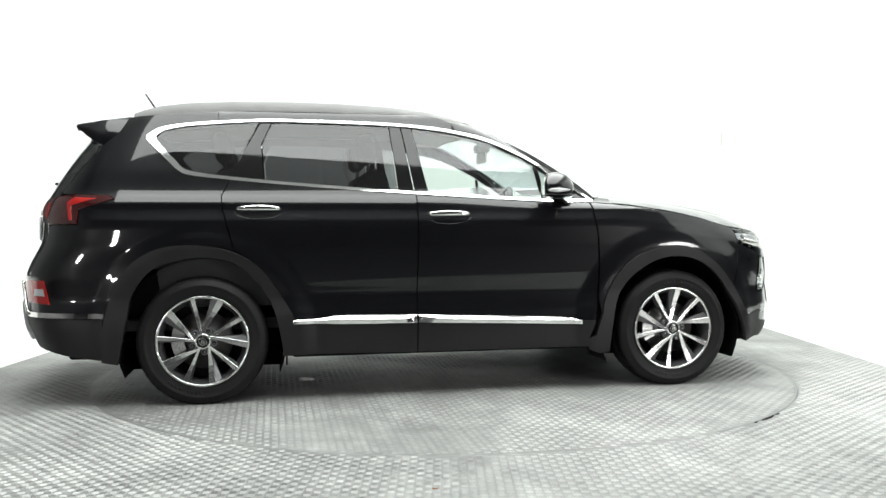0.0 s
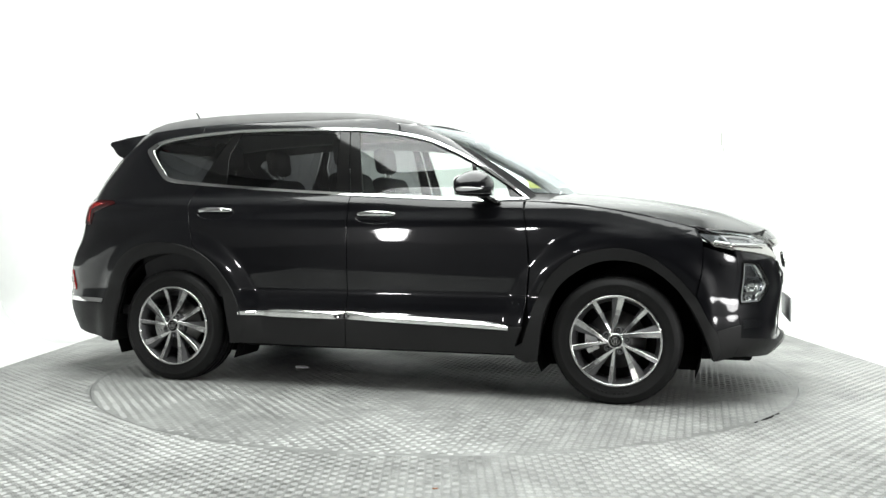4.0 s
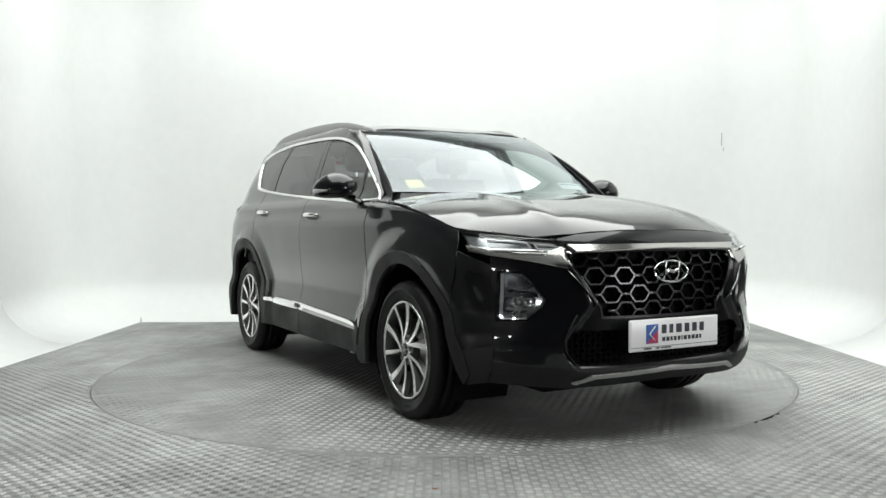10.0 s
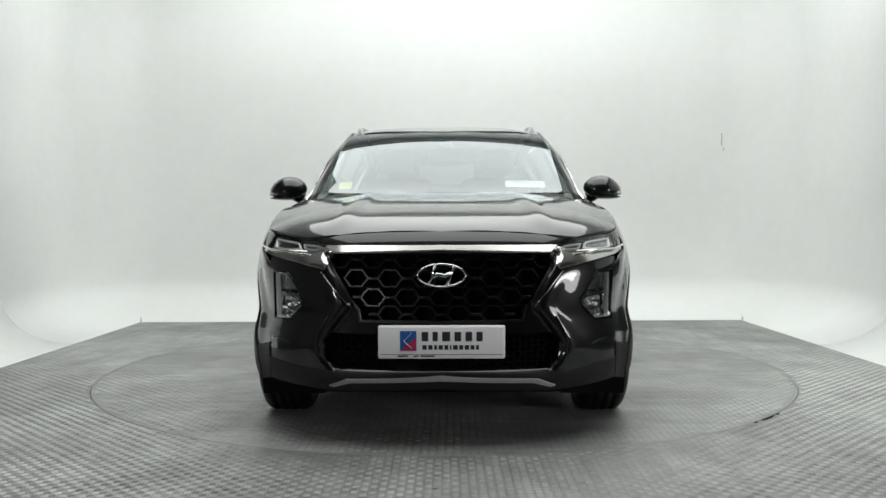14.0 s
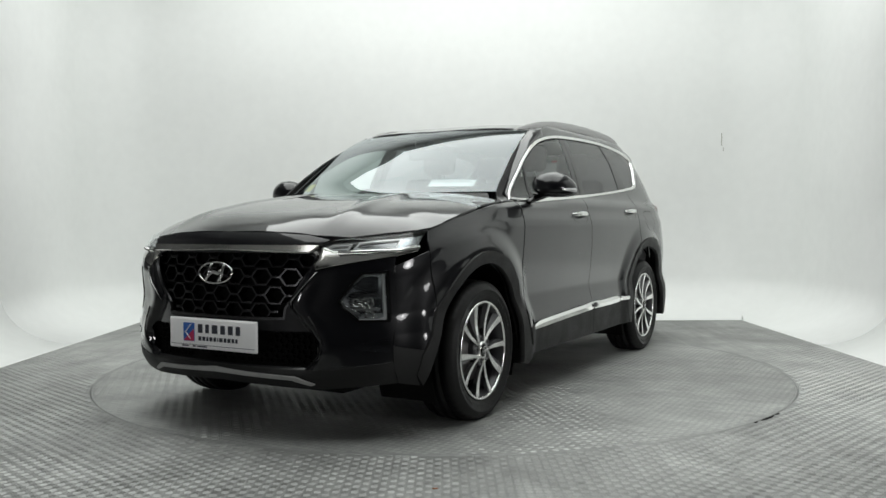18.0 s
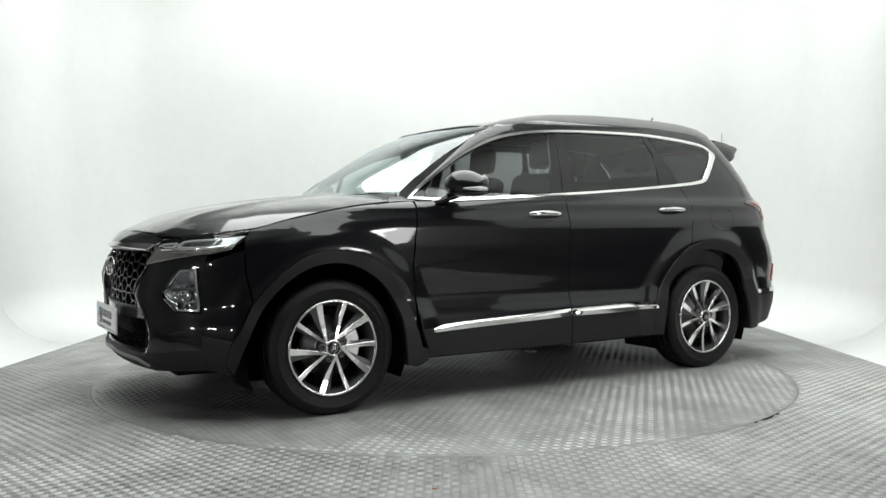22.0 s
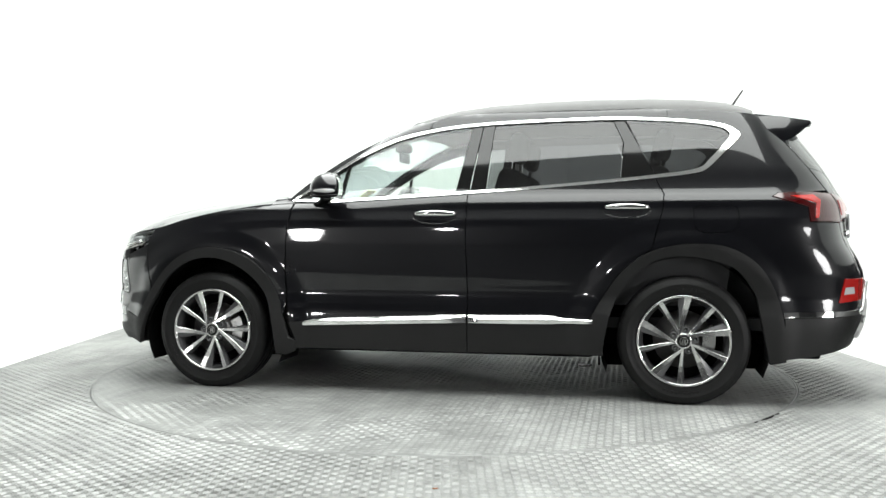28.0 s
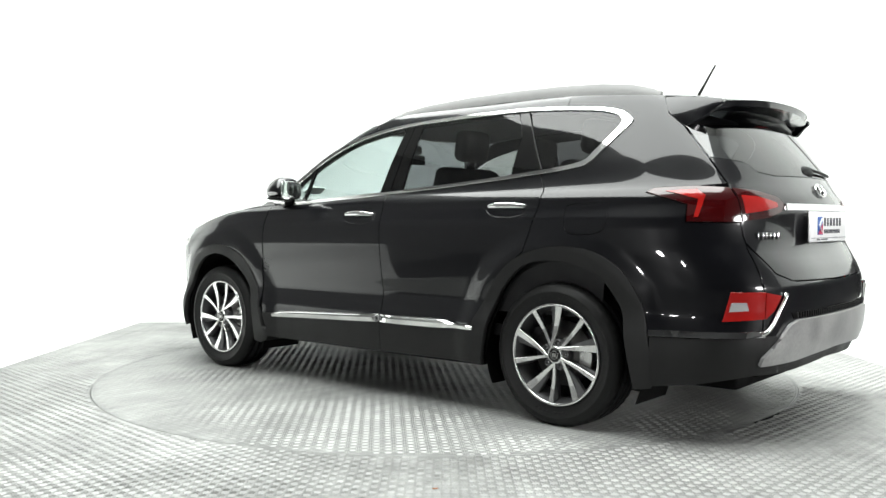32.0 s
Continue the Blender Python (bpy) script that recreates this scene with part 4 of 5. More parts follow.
def grille():
    back = part("grille", sheet("grille", mirrored(shrunk(GRILLE, -.012)), on_front, h=.05, off=-.055, depth=0), UNDER, CAR, "black honeycomb radiator grille")
    cell, link = hex_cell(.120, .080, .03, .0068), box(-.012, 0, -.020, .020, -.006, .006, .002)
    link_mesh = bpy.data.meshes.new("grille_link")
    link.to_mesh(link_mesh)
    link.free()
    poly = np.array(mirrored(shrunk(GRILLE, .012)))
    for r, z in enumerate((.832, .748, .664, .588)):
        for k in range(-5, 6):
            y = (k + .5 * (r % 2)) * .152
            if inside(poly, np.array([(y, z)]))[0]:
                ob = part("grille_cell", cell, GRILLECHROME, back)
                ob.matrix_basis = facing(y, z, -.012)
            y += .152 / 2
            if inside(poly, np.array([(y, z)]))[0]:
                ob = part("grille_link", link_mesh, DARKCHROME if r and k % 3 else GRILLECHROME, back)
                ob.matrix_basis = facing(y, z, -.010)
    for z in (.790, .706, .626):
        w = .50 - .09 * ease(.78, .62, z) - .02
        v, f = sweep([(front_x(y, z) - .03, y, z) for y in np.linspace(-w, w, 17)], [(.012, .0025), (-.012, .0025), (-.012, -.0025), (.012, -.0025)])
        part("grille_bar", raw("grille_bar", v, f), UNDER, back)
    part("grille_frame", sheet("grille_frame", mirrored(shrunk(GRILLE, -.004)), on_front, h=.02, off=.003, depth=.02, holes=[mirrored(shrunk(GRILLE, .006))]), GRILLECHROME, back, "dark chrome grille surround")
    for r in range(6):
        for k in range(-9, 10):
            y, z = (k + .5 * (r % 2)) * .056, .36 + .024 * r
            if inside(np.array(mirrored(INTAKE)), np.array([(y, z)]))[0] and (abs(y) > .27 or z < .40):
                ob = part("intake_cell", SMALLCELL, UNDER, back)
                ob.matrix_basis = facing(y, z, -.03)


SMALLCELL = hex_cell(.05, .030, .02, .004)
grille()


def emblem(at, m, w, h, name="emblem"):
    """An oval chrome ring with two slanting bars and a wave between them, facing +x."""
    n, ring = 40, [(.0045 * math.cos(a), .0045 * math.sin(a)) for a in [2 * math.pi * j / 8 for j in range(8)]]
    v, f = [], []
    for i in range(n):
        a = 2 * math.pi * i / n
        for o, u in ring:
            v.append((u + .004, (w / 2 + o) * math.cos(a), (h / 2 + o) * math.sin(a)))
    for i in range(n):
        for j in range(8):
            f.append((i * 8 + j, i * 8 + (j + 1) % 8, ((i + 1) % n) * 8 + (j + 1) % 8, ((i + 1) % n) * 8 + j))
    ob = part(name, raw(name, v, f, True), CHROME, at, "oval chrome emblem")
    ob.matrix_basis = m
    thick = [(.0085 * math.cos(a), .0045 * math.sin(a)) for a in [2 * math.pi * j / 10 for j in range(10)]]
    for y0 in (-.20, .20):
        v, f = sweep([(.005, (y0 - .085) * w, -.43 * h), (.005, (y0 - .01) * w, -.15 * h), (.005, (y0 + .01) * w, .15 * h), (.005, (y0 + .085) * w, .43 * h)], [(o * w / .205, u) for u, o in thick])
        part("emblem_bar", raw("emblem_bar", v, f, True), CHROME, ob)
    v, f = sweep([(.005, -.20 * w, -.10 * h), (.005, -.08 * w, .05 * h), (.005, .08 * w, -.03 * h), (.005, .20 * w, .12 * h)], [(o, u * w / .205) for u, o in thick])
    part("emblem_bar", raw("emblem_bar", v, f, True), CHROME, ob)
    return ob


def number_plate(m, label):
    base = part("number_plate", box(-.006, .004, -.268, .268, -.0675, .0675, .006), PLATE, CAR, label)
    base.matrix_basis = Matrix.Translation(CAR_OFFSET) @ m
    part("plate_frame", box(-.010, .002, -.273, .273, -.072, .072, .007), PLATE, base, "white plastic plate holder")
    part("frame_strip", box(.004, .0055, -.262, .262, -.0545, -.0525), INK, base, "dark line along the plate foot")
    for y0, w in ((-.19, .045), (-.12, .02), (-.09, .06)):
        part("strip_mark", box(.004, .0055, y0, y0 + w, -.0635, -.0575), INK, base)
    part("logo_square", box(.004, .0060, -.178, -.108, -.038, .048), BLUE, base, "blue and red square sign")
    v = [(.0062, -.176, -.036), (.0062, -.110, -.036), (.0062, -.110, .020), (.0078, -.176, -.036), (.0078, -.110, -.036), (.0078, -.110, .020)]
    part("logo_corner", raw("logo_corner", v, [(3, 4, 5), (0, 2, 1), (0, 1, 4, 3), (1, 2, 5, 4), (2, 0, 3, 5)]), MAGENTA, base)
    for a, b, c, d in (((-.162, .005), (-.128, .040), .009, 0), ((-.162, .005), (-.128, -.026), .009, 0)):
        v, f = sweep([(.0085, *a), (.0085, *b)], [(-.004, -.001), (.004, -.001), (.004, .001), (-.004, .001)])
        part("logo_stroke", raw("logo_stroke", v, f), PLATE, base)
    x = -.085
    for w in (.036, .030, .042, .036, .036, .034):
        part("print_bar", box(.004, .0055, x, x + w - .008, .004, .044, .0), INK, base)
        x += w + .011
    x = -.082
    for w in (.024, .024, .018, .024, .022, .012, .026, .022, .024, .022, .018):
        part("print_bar", box(.004, .0055, x, x + w - .006, -.032, -.013), INK, base)
        x += w + .0012
    return base


number_plate(pose(2.328, .0, .478), "white dealer plate with a blue and red square and dark print")
number_plate(pose(-2.366, .0, .965, 0, 0, 180), "white dealer plate with a blue and red square and dark print")
emblem(CAR, Matrix.Translation(CAR_OFFSET) @ facing(0, .757, .034), .205, .098)
emblem(CAR, Matrix.Translation(CAR_OFFSET) @ pose(-2.322, 0, 1.140, 0, -24, 180), .13, .066)


def headlamp(s):
    outline = flipped([(.848, .958), (.78, .936), (.69, .926), (.56, .914), (.507, .893), (.572, .866), (.70, .868), (.80, .872), (.848, .888)], s)
    lamp = part("headlamp", sheet("headlamp", shrunk(outline, -.004), on_front, h=.03, off=-.04, depth=0), PIANO, CAR, "slim upper headlamp with clear lens")
    part("lens", sheet("lens", outline, on_front, h=.03, off=.001, depth=.03), LENS, lamp, "clear plastic lens")
    for pts in ([(.80, .928), (.70, .918), (.665, .912), (.65, .882), (.70, .878), (.80, .884)], [(.64, .905), (.56, .898), (.535, .888), (.575, .876), (.632, .880)]):
        pts = flipped(pts, s)
        part("light_pod", sheet("light_pod", pts, on_front, h=.02, off=-.018, depth=.015, holes=[shrunk(pts, .0055)]), WHITELAMP, lamp, "pale light guide")
        part("pod_floor", sheet("pod_floor", shrunk(pts, .0075), on_front, h=.02, off=-.03, depth=0), DARKCHROME, lamp)
    part("lamp_mirror", sheet("lamp_mirror", flipped([(.846, .946), (.77, .926), (.70, .914), (.685, .896), (.70, .884), (.846, .894)], s), on_front, h=.02, off=-.034, depth=.002), LAMPBOWL, lamp, "silvered reflector behind the lens")
    wing = flipped([(.849, .884), (.80, .868), (.70, .864), (.574, .862), (.512, .884), (.473, .852), (.520, .785), (.64, .812), (.80, .842), (.849, .862)], s)
    part("wing_trim", sheet("wing_trim", wing, lambda y, z: (front_x(y, z) + .006 - max(0, z - .80) * .35, y, z), h=.02, off=.004, depth=.02), WINGCHROME, CAR, "chrome trim under the headlamp")
    line = [(.853, .884), (.80, .868), (.70, .864), (.60, .861)]
    v, f = sweep([Vector(on_front(s * y, z)) + Vector((.008, s * .004, 0)) for y, z in line], ring_section(.006))
    part("trim_line", raw("trim_line", v, f, True), CHROME, lamp, "chrome line under the lens")
    # main lamp low in the bumper
    deep = lambda y, z: (front_x(y, z) - .022 - .055 * max(0, 1 - ((abs(y) - .71) / .10) ** 2 - ((z - .655) / .125) ** 2), y, z)
    fog = part("main_lamp", sheet("main_lamp", flipped(shrunk(FOG, -.01), s), deep, h=.014, depth=0), LAMPBOWL, CAR, "bumper lamp with clear lens in a black surround")
    eye = [(min(y, .776), z) for y, z in shrunk(FOG, .006)]
    part("lens", sheet("lens", flipped(eye, s), on_front, h=.03, off=-.002, depth=.02), LENS, fog, "clear plastic lens")
    part("surround", sheet("surround", flipped(shrunk(FOG, .001), s), on_front, h=.02, off=.003, depth=.05, holes=[flipped(shrunk(FOG, .008), s)]), PIANO, fog, "gloss black lamp surround")
    part("lens_rim", sheet("lens_rim", flipped(shrunk(FOG, .009), s), on_front, h=.02, off=-.012, depth=.030, holes=[flipped(shrunk(FOG, .016), s)]), CHROME, fog, "chrome rim round the lens")
    for pts, mat, off, nm, label in (
            ([(.774, .762), (.767, .762), (.767, .570), (.755, .564), (.69, .566), (.684, .561), (.774, .558)], WHITELAMP, -.008, "light_blade", "pale light guide along the lamp's outer edge"),
            ([(.690, .590), (.640, .622), (.626, .648), (.618, .648), (.628, .618), (.684, .572)], CHROME, -.010, "lamp_facet", "chrome facet in the lamp's corner"),
            ([(.672, .715), (.640, .664), (.630, .664), (.664, .722)], DARKCHROME, -.010, "lamp_facet", "dark chrome facet in the lamp's corner"),
            ([(.758, .752), (.705, .748), (.672, .700), (.69, .690), (.758, .690)], LAMPBOWL, -.030, "lamp_shade", "silvered inner shade of the lamp"),
            ([(.758, .676), (.668, .672), (.655, .656), (.758, .658)], DARKCHROME, -.020, "lamp_divider", "dark bar across the lamp"),
            ([(.758, .608), (.650, .612), (.66, .600), (.758, .597)], CHROME, -.022, "lamp_divider", "chrome bar across the lamp")):
        part(nm, sheet(nm, flipped(pts, s), on_front, h=.02, off=off, depth=.016), mat, fog, label)
    for y, z, r in ((.718, .633, .026), (.680, .634, .016), (.725, .580, .017)):
        v, f = lathe([(.004, -.022), (r * .55, -.018), (r * .85, -.006), (r, .002), (r + .004, .002), (r + .004, -.020)], 28)
        ob = part("reflector", raw("reflector", [(yy, xx, zz) for xx, yy, zz in v], f, True), CHROME, fog, "chrome lamp reflector")
        ob.matrix_basis = facing(s * y, z, -.026)
    low = part("lower_lamp", sheet("lower_lamp", flipped([(.79, .468), (.72, .462), (.672, .446), (.70, .424), (.79, .418)], s), on_front, h=.02, off=-.008, depth=.004), RIMPAINT, CAR, "small clear lamp low in the bumper")
    part("lens", sheet("lens", flipped([(.79, .470), (.72, .464), (.668, .446), (.70, .422), (.79, .416)], s), on_front, h=.02, off=.004, depth=.016), LENS, low, "clear plastic lens")
    v, f = sweep([Vector(on_front(s * y, z)) + Vector((.010, 0, 0)) for y, z in ((.53, .775), (.47, .70), (.42, .645), (.405, .61))], [(.006, .002), (-.006, .002), (-.006, -.002), (.006, -.002)])
    part("grille_blade", raw("grille_blade", v, f, True), DARKCHROME, CAR, "chrome blade beside the grille")
    v, f = sweep([Vector(on_front(s * y, z)) + Vector((.006, 0, 0)) for y, z in ((.50, .58), (.535, .52), (.555, .47), (.55, .42), (.50, .36))], ring_section(.004))
    part("intake_edge", raw("intake_edge", v, f, True), CLAD, CAR, "matte black intake edge")


for s in (-1, 1):
    headlamp(s)

# tail
edge = [(side_y(x, z) - .004, z) for z, x in TAIL_EDGE]
GATE = part("tailgate", sheet("tailgate", mirrored([(0, 1.205), (.40, 1.20), (.50, 1.215), (.545, 1.26), (edge[2][0], 1.282), (edge[1][0], 1.22), (edge[0][0], 1.16), (.695, 1.14), (.695, .99), (.695, .90), (.609, .764), (.514, .73), (0, .72)]), on_rear, h=.03), PAINT, CAR, "gloss black tailgate")
part("rear_window", sheet("rear_window", mirrored([(0, 1.54), (.45, 1.54), (edge[5][0], 1.51), (edge[4][0], 1.435), (edge[3][0], 1.36), (edge[2][0], 1.286), (.548, 1.264), (.50, 1.219), (.40, 1.204), (0, 1.209)]), on_rear, h=.05, depth=.005), BACKGLASS, GATE, "dark tinted rear window")
part("gate_bar", sheet("gate_bar", mirrored([(0, 1.070), (.43, 1.070), (.43, 1.042), (0, 1.042)]), on_rear, h=.04, off=.014, depth=.02), CHROME, GATE, "chrome bar over the plate")
part("rear_bumper", sheet("rear_bumper", mirrored([(0, .712), (.514, .722), (.615, .757), (.699, .885), (.699, .49), (0, .49)]), on_rear, h=.03), PAINT, CAR, "gloss black rear bumper")
part("rear_skirt", sheet("rear_skirt", mirrored([(0, .49), (.699, .49), (.699, .315), (.5, .31), (0, .33)]), on_rear, h=.03, off=.004, depth=.03), CLAD, CAR, "matte black lower rear bumper")
part("rear_skid", sheet("rear_skid", mirrored([(0, .553), (.50, .555), (.56, .535), (.695, .40), (.695, .365), (.5, .372), (.31, .385), (0, .392)]), on_rear, h=.03, off=.022, depth=.03), SKID, CAR, "scuffed satin silver rear skid plate")
mesh_strip = part("bumper_mesh", sheet("bumper_mesh", mirrored([(0, .592), (.54, .588), (.52, .558), (0, .558)]), on_rear, h=.04, off=.004, depth=.004), UNDER, CAR, "black mesh strip in the rear bumper")
fin = box(-.006, .004, -.005, .005, -.013, .013)
fin_mesh = bpy.data.meshes.new("mesh_fin")
fin.to_mesh(fin_mesh)
fin.free()
for k in range(-22, 23):
    ob = part("mesh_fin", fin_mesh, CLAD, mesh_strip)
    ob.matrix_basis = pose(rear_x(k * .023, .575) - .006, k * .023, .575)
for s in (-1, 1):
    lamp = part("gate_lamp", sheet("gate_lamp", flipped([(.694, 1.138), (.60, 1.128), (.47, 1.098), (.438, 1.069), (.46, 1.035), (.55, 1.008), (.694, .992)], s), on_rear, h=.025, off=.006, depth=.02), REDDEEP, GATE, "dark red tail lamp")
    part("lamp_light", sheet("lamp_light", flipped([(.68, 1.105), (.60, 1.10), (.49, 1.075), (.49, 1.055), (.60, 1.035), (.68, 1.025)], s), on_rear, h=.025, off=.009, depth=.004), RED, GATE, "bright red lamp field")
    part("bumper_reflector", sheet("bumper_reflector", flipped([(.695, .682), (.615, .665), (.655, .60), (.695, .566)], s), on_rear, h=.02, off=.008, depth=.015), RED, CAR, "red bumper lamp with a clear middle")
    part("bumper_reflector_side", sheet("bumper_reflector_side", [(-2.182, .557), (-2.214, .686)] + rear_seam((.684, .64, .60, .567)), on_side(s), h=.02, off=.008, depth=.015), RED, CAR, "red bumper lamp wrapping to the side")
    part("clear_middle", sheet("clear_middle", [(-2.205, .602), (-2.215, .640), (-2.262, .641), (-2.268, .606)], on_side(s), h=.02, off=.011, depth=.004), WHITELAMP, CAR, "clear lamp middle")
    v, f = sweep([Vector(on_rear(s * y, z)) + Vector((-.012, 0, 0)) for y, z in ((.72, .500), (.69, .515), (.665, .545), (.64, .59), (.60, .66), (.595, .675))], ring_section(.010))
    part("corner_strip", raw("corner_strip", v, f, True), CHROME, CAR, "chrome strip round the bumper lamp")
# maker's letters as plain bars
x = .635
for w in (.017, .019, .019, .019, .019, .021, .006):
    ob = part("letter_bar", box(-.004, .002, -w / 2, w / 2, -.015, .015, .002), CHROME, GATE)
    y = x - w / 2
    ob.matrix_basis = Matrix.Translation((rear_x(y, .926) - .002, y, .926)) @ pose(0, 0, 0, 0, 0, math.degrees(math.atan2(rear_x(y + .01, .926) - rear_x(y - .01, .926), -.02)) + 90)
    x -= w + .006


def spoiler():
    v, m = [], 7
    ys = np.linspace(-.60, .60, 25)
    for y in ys:
        k = abs(y) / .60
        tip = -2.165 + .10 * k ** 2.5 + .05 * ease(.85, 1, k)
        zt = 1.578 - .030 * k ** 2
        z0 = roof_z(-1.80, y)
        v += [(-1.80, y, z0), (-1.95, y, (z0 + zt) / 2 + .008), (tip + .03, y, zt + .006), (tip, y, zt - .002), (tip + .012, y, zt - .030), (-1.99, y, zt - .050), (-1.90, y, 1.515)]
    f = [(i * m + j, (i + 1) * m + j, (i + 1) * m + j + 1, i * m + j + 1) for i in range(len(ys) - 1) for j in range(m - 1)]
    f += [tuple(range(m)), tuple(range(len(v) - m, len(v)))[::-1]]
    ob = part("spoiler", raw("spoiler", v, f, True), PAINT, CAR, "gloss black roof spoiler over the rear window")
    me = ob.data
    me.set_sharp_from_angle(angle=radians(38))
    for s in (-1, 1):
        root = flowing([(-1.790, side_y(-1.790, 1.602) - .003, 1.602), (-1.815, side_y(-1.815, 1.556) - .003, 1.556), (-1.848, side_y(-1.848, 1.502) - .003, 1.502), (-1.927, side_y(-1.927, 1.435) - .004, 1.435)], 4)
        end = flowing([(-2.075, .588, 1.556), (-2.082, .594, 1.545), (-2.075, .600, 1.530), (-2.05, .606, 1.512)], 4)
        v, f, n, m = [], [], len(root), 8
        for inset in (0, .05):
            for a, b in zip(root, end):
                for k in range(m + 1):
                    t = k / m
                    p = Vector(a).lerp(Vector(b), t) + Vector((0, .012, -.010 * ease(0, 1, (1.602 - a[2]) / .16))) * math.sin(math.pi * t)
                    v.append((p.x, s * (p.y - inset * (1 - .5 * t)), p.z))
        c = n * (m + 1)
        for q in range(n - 1):
            for k in range(m):
                a = q * (m + 1) + k
                f += [(a, a + 1, a + m + 2, a + m + 1), (c + a + m + 1, c + a + m + 2, c + a + 1, c + a)]
        for k in range(m):
            a, b = k, (n - 1) * (m + 1) + k
            f += [(a + 1, a, c + a, c + a + 1), (b, b + 1, c + b + 1, c + b)]
        for q in range(n - 1):
            a = q * (m + 1) + m
            f.append((a, a + m + 1, c + a + m + 1, c + a))
        me = raw("spoiler_fin", v, f if s < 0 else [q[::-1] for q in f], True)
        me.set_sharp_from_angle(angle=radians(45))
        part("spoiler_fin", me, PAINT, ob, "gloss black spoiler end")
    part("brake_light", box(-2.142, -2.128, -.17, .17, 1.545, 1.562, .004), RED, ob, "red high brake light")


spoiler()
v, f = sweep([(-1.675, .0, 1.635), (-1.685, .002, 1.658), (-1.74, .008, 1.742), (-1.792, .014, 1.82)], [[(r * math.cos(a), r * math.sin(a)) for a in [2 * math.pi * j / 8 for j in range(8)]] for r in (.013, .009, .0065, .005)])
part("antenna", raw("antenna", v, f, True), CLAD, CAR, "thin black roof aerial")
v, f = blob(-2.240, 0, 1.232, .045, .07, .034, .8)
wiper = part("rear_wiper", raw("rear_wiper", v, f, True), CLAD, CAR, "black rear wiper hub")
v, f = sweep([(rear_x(y, 1.25 + .02 * y) - .02, y, 1.245 + .05 * y) for y in np.linspace(0, -.36, 7)], ring_section(.008, 8))
part("wiper_arm", raw("wiper_arm", v, f, True), CLAD, wiper, "black wiper arm")


def wheel(x, s):
    y = s * .925
    turn = {(1, -1): 25, (-1, -1): 41, (1, 1): 70, (-1, 1): 23}[(1 if x > 0 else -1, s)]
    v, f = lathe([(.236, -.20), (.228, -.19), (.218, -.12), (.214, -.06), (.222, -.03), (.234, -.012), (.240, -.004), (.247, .0), (.250, -.004), (.249, -.03)], 72)
    hub = part("wheel", raw("wheel", v, f, True), RIMPAINT, CAR, "ten spoke machined alloy wheel")
    hub.matrix_basis = Matrix.Translation(CAR_OFFSET) @ pose(x, y, .347, 0, 0, 0 if s > 0 else 180)
    v, f = lathe([(.2365, -.004), (.2385, .0015), (.2475, .0025), (.2495, -.002)], 72)
    part("rim_lip", raw("rim_lip", v, f, True), ALLOY, hub, "bright machined rim edge")
    verts, faces, n = [], [], 150
    prof = [(.232, -.215), (.247, -.21), (.262, -.222), (.300, -.232), (.328, -.224), (.345, -.208), (.352, -.195), (.3545, -.165), (.346, -.160), (.346, -.150), (.3555, -.146), (.3562, -.118), (.347, -.115), (.347, -.103), (.3562, -.100), (.3555, -.072), (.346, -.068), (.346, -.058), (.3545, -.054), (.352, -.024), (.345, -.010), (.328, .005), (.312, .0095), (.309, .0125), (.303, .0125), (.300, .010), (.275, .004), (.262, .000), (.249, -.010), (.236, -.012)]
    m = len(prof)
    for i in range(n):
        a = 2 * math.pi * i / n
        for j, (r, yy) in enumerate(prof):
            lug = .0022 if (i % 3 == 0 and (j in (5, 6, 7, 18, 19, 20))) else 0
            verts.append(((r - lug) * math.cos(a), yy, (r - lug) * math.sin(a)))
    for i in range(n):
        for j in range(m - 1):
            a, b = i * m + j, ((i + 1) % n) * m + j
            faces.append((a, a + 1, b + 1, b))
    me = TYRE.get("me") or raw("tyre", verts, faces, True)
    TYRE["me"] = me
    tyre = part("tyre", me, RUBBER, hub, "black rubber tyre")
    for base in (70, 250):
        for k in range(9):
            if k == 4:
                continue
            ob = part("sidewall_bar", SIDEMARK, RUBBER, tyre)
            ob.matrix_basis = Matrix.Rotation(-math.radians(base + (k - 4) * 4.6 + turn), 4, "Y")
    v, f = lathe([(0, -.012), (.040, -.012), (.070, -.022), (.078, -.030), (.080, -.05)], 40)
    part("hub_plate", raw("hub_plate", v, f, True), RIMPAINT, hub, "dark grey wheel centre")
    v, f = lathe([(.034, -.012), (.034, .000), (.038, .000), (.043, -.003), (.045, -.012)], 40)
    part("hub_ring", raw("hub_ring", v, f, True), ALLOY, hub, "machined ring round the centre cap")
    for k in range(5):
        a0 = math.radians(turn + 72 * k)
        for mesh, mat, a, nm in ((SPOKES[0], ALLOY, a0, "spoke"), (SPOKES[1], WEBPAINT, a0, "spoke_web"), (SPOKES[2], ALLOY, a0 + math.radians(36), "spoke"), (SPOKES[3], WEBPAINT, a0 + math.radians(36), "spoke_web")):
            ob = part(nm, mesh, mat, hub)
            ob.matrix_basis = Matrix.Rotation(-a, 4, "Y")
        ab = a0 + math.radians(5)
        ob = part("bolt_seat", BOLTSEAT, WEBPAINT, hub)
        ob.matrix_basis = pose(.060 * math.cos(ab), -.010, .060 * math.sin(ab))
        ob = part("wheel_bolt", BOLT, DARKCHROME, hub)
        ob.matrix_basis = pose(.060 * math.cos(ab), -.012, .060 * math.sin(ab))
    v, f = lathe([(0, .004), (.026, .004), (.031, .002), (.034, -.004), (.034, -.02)], 32)
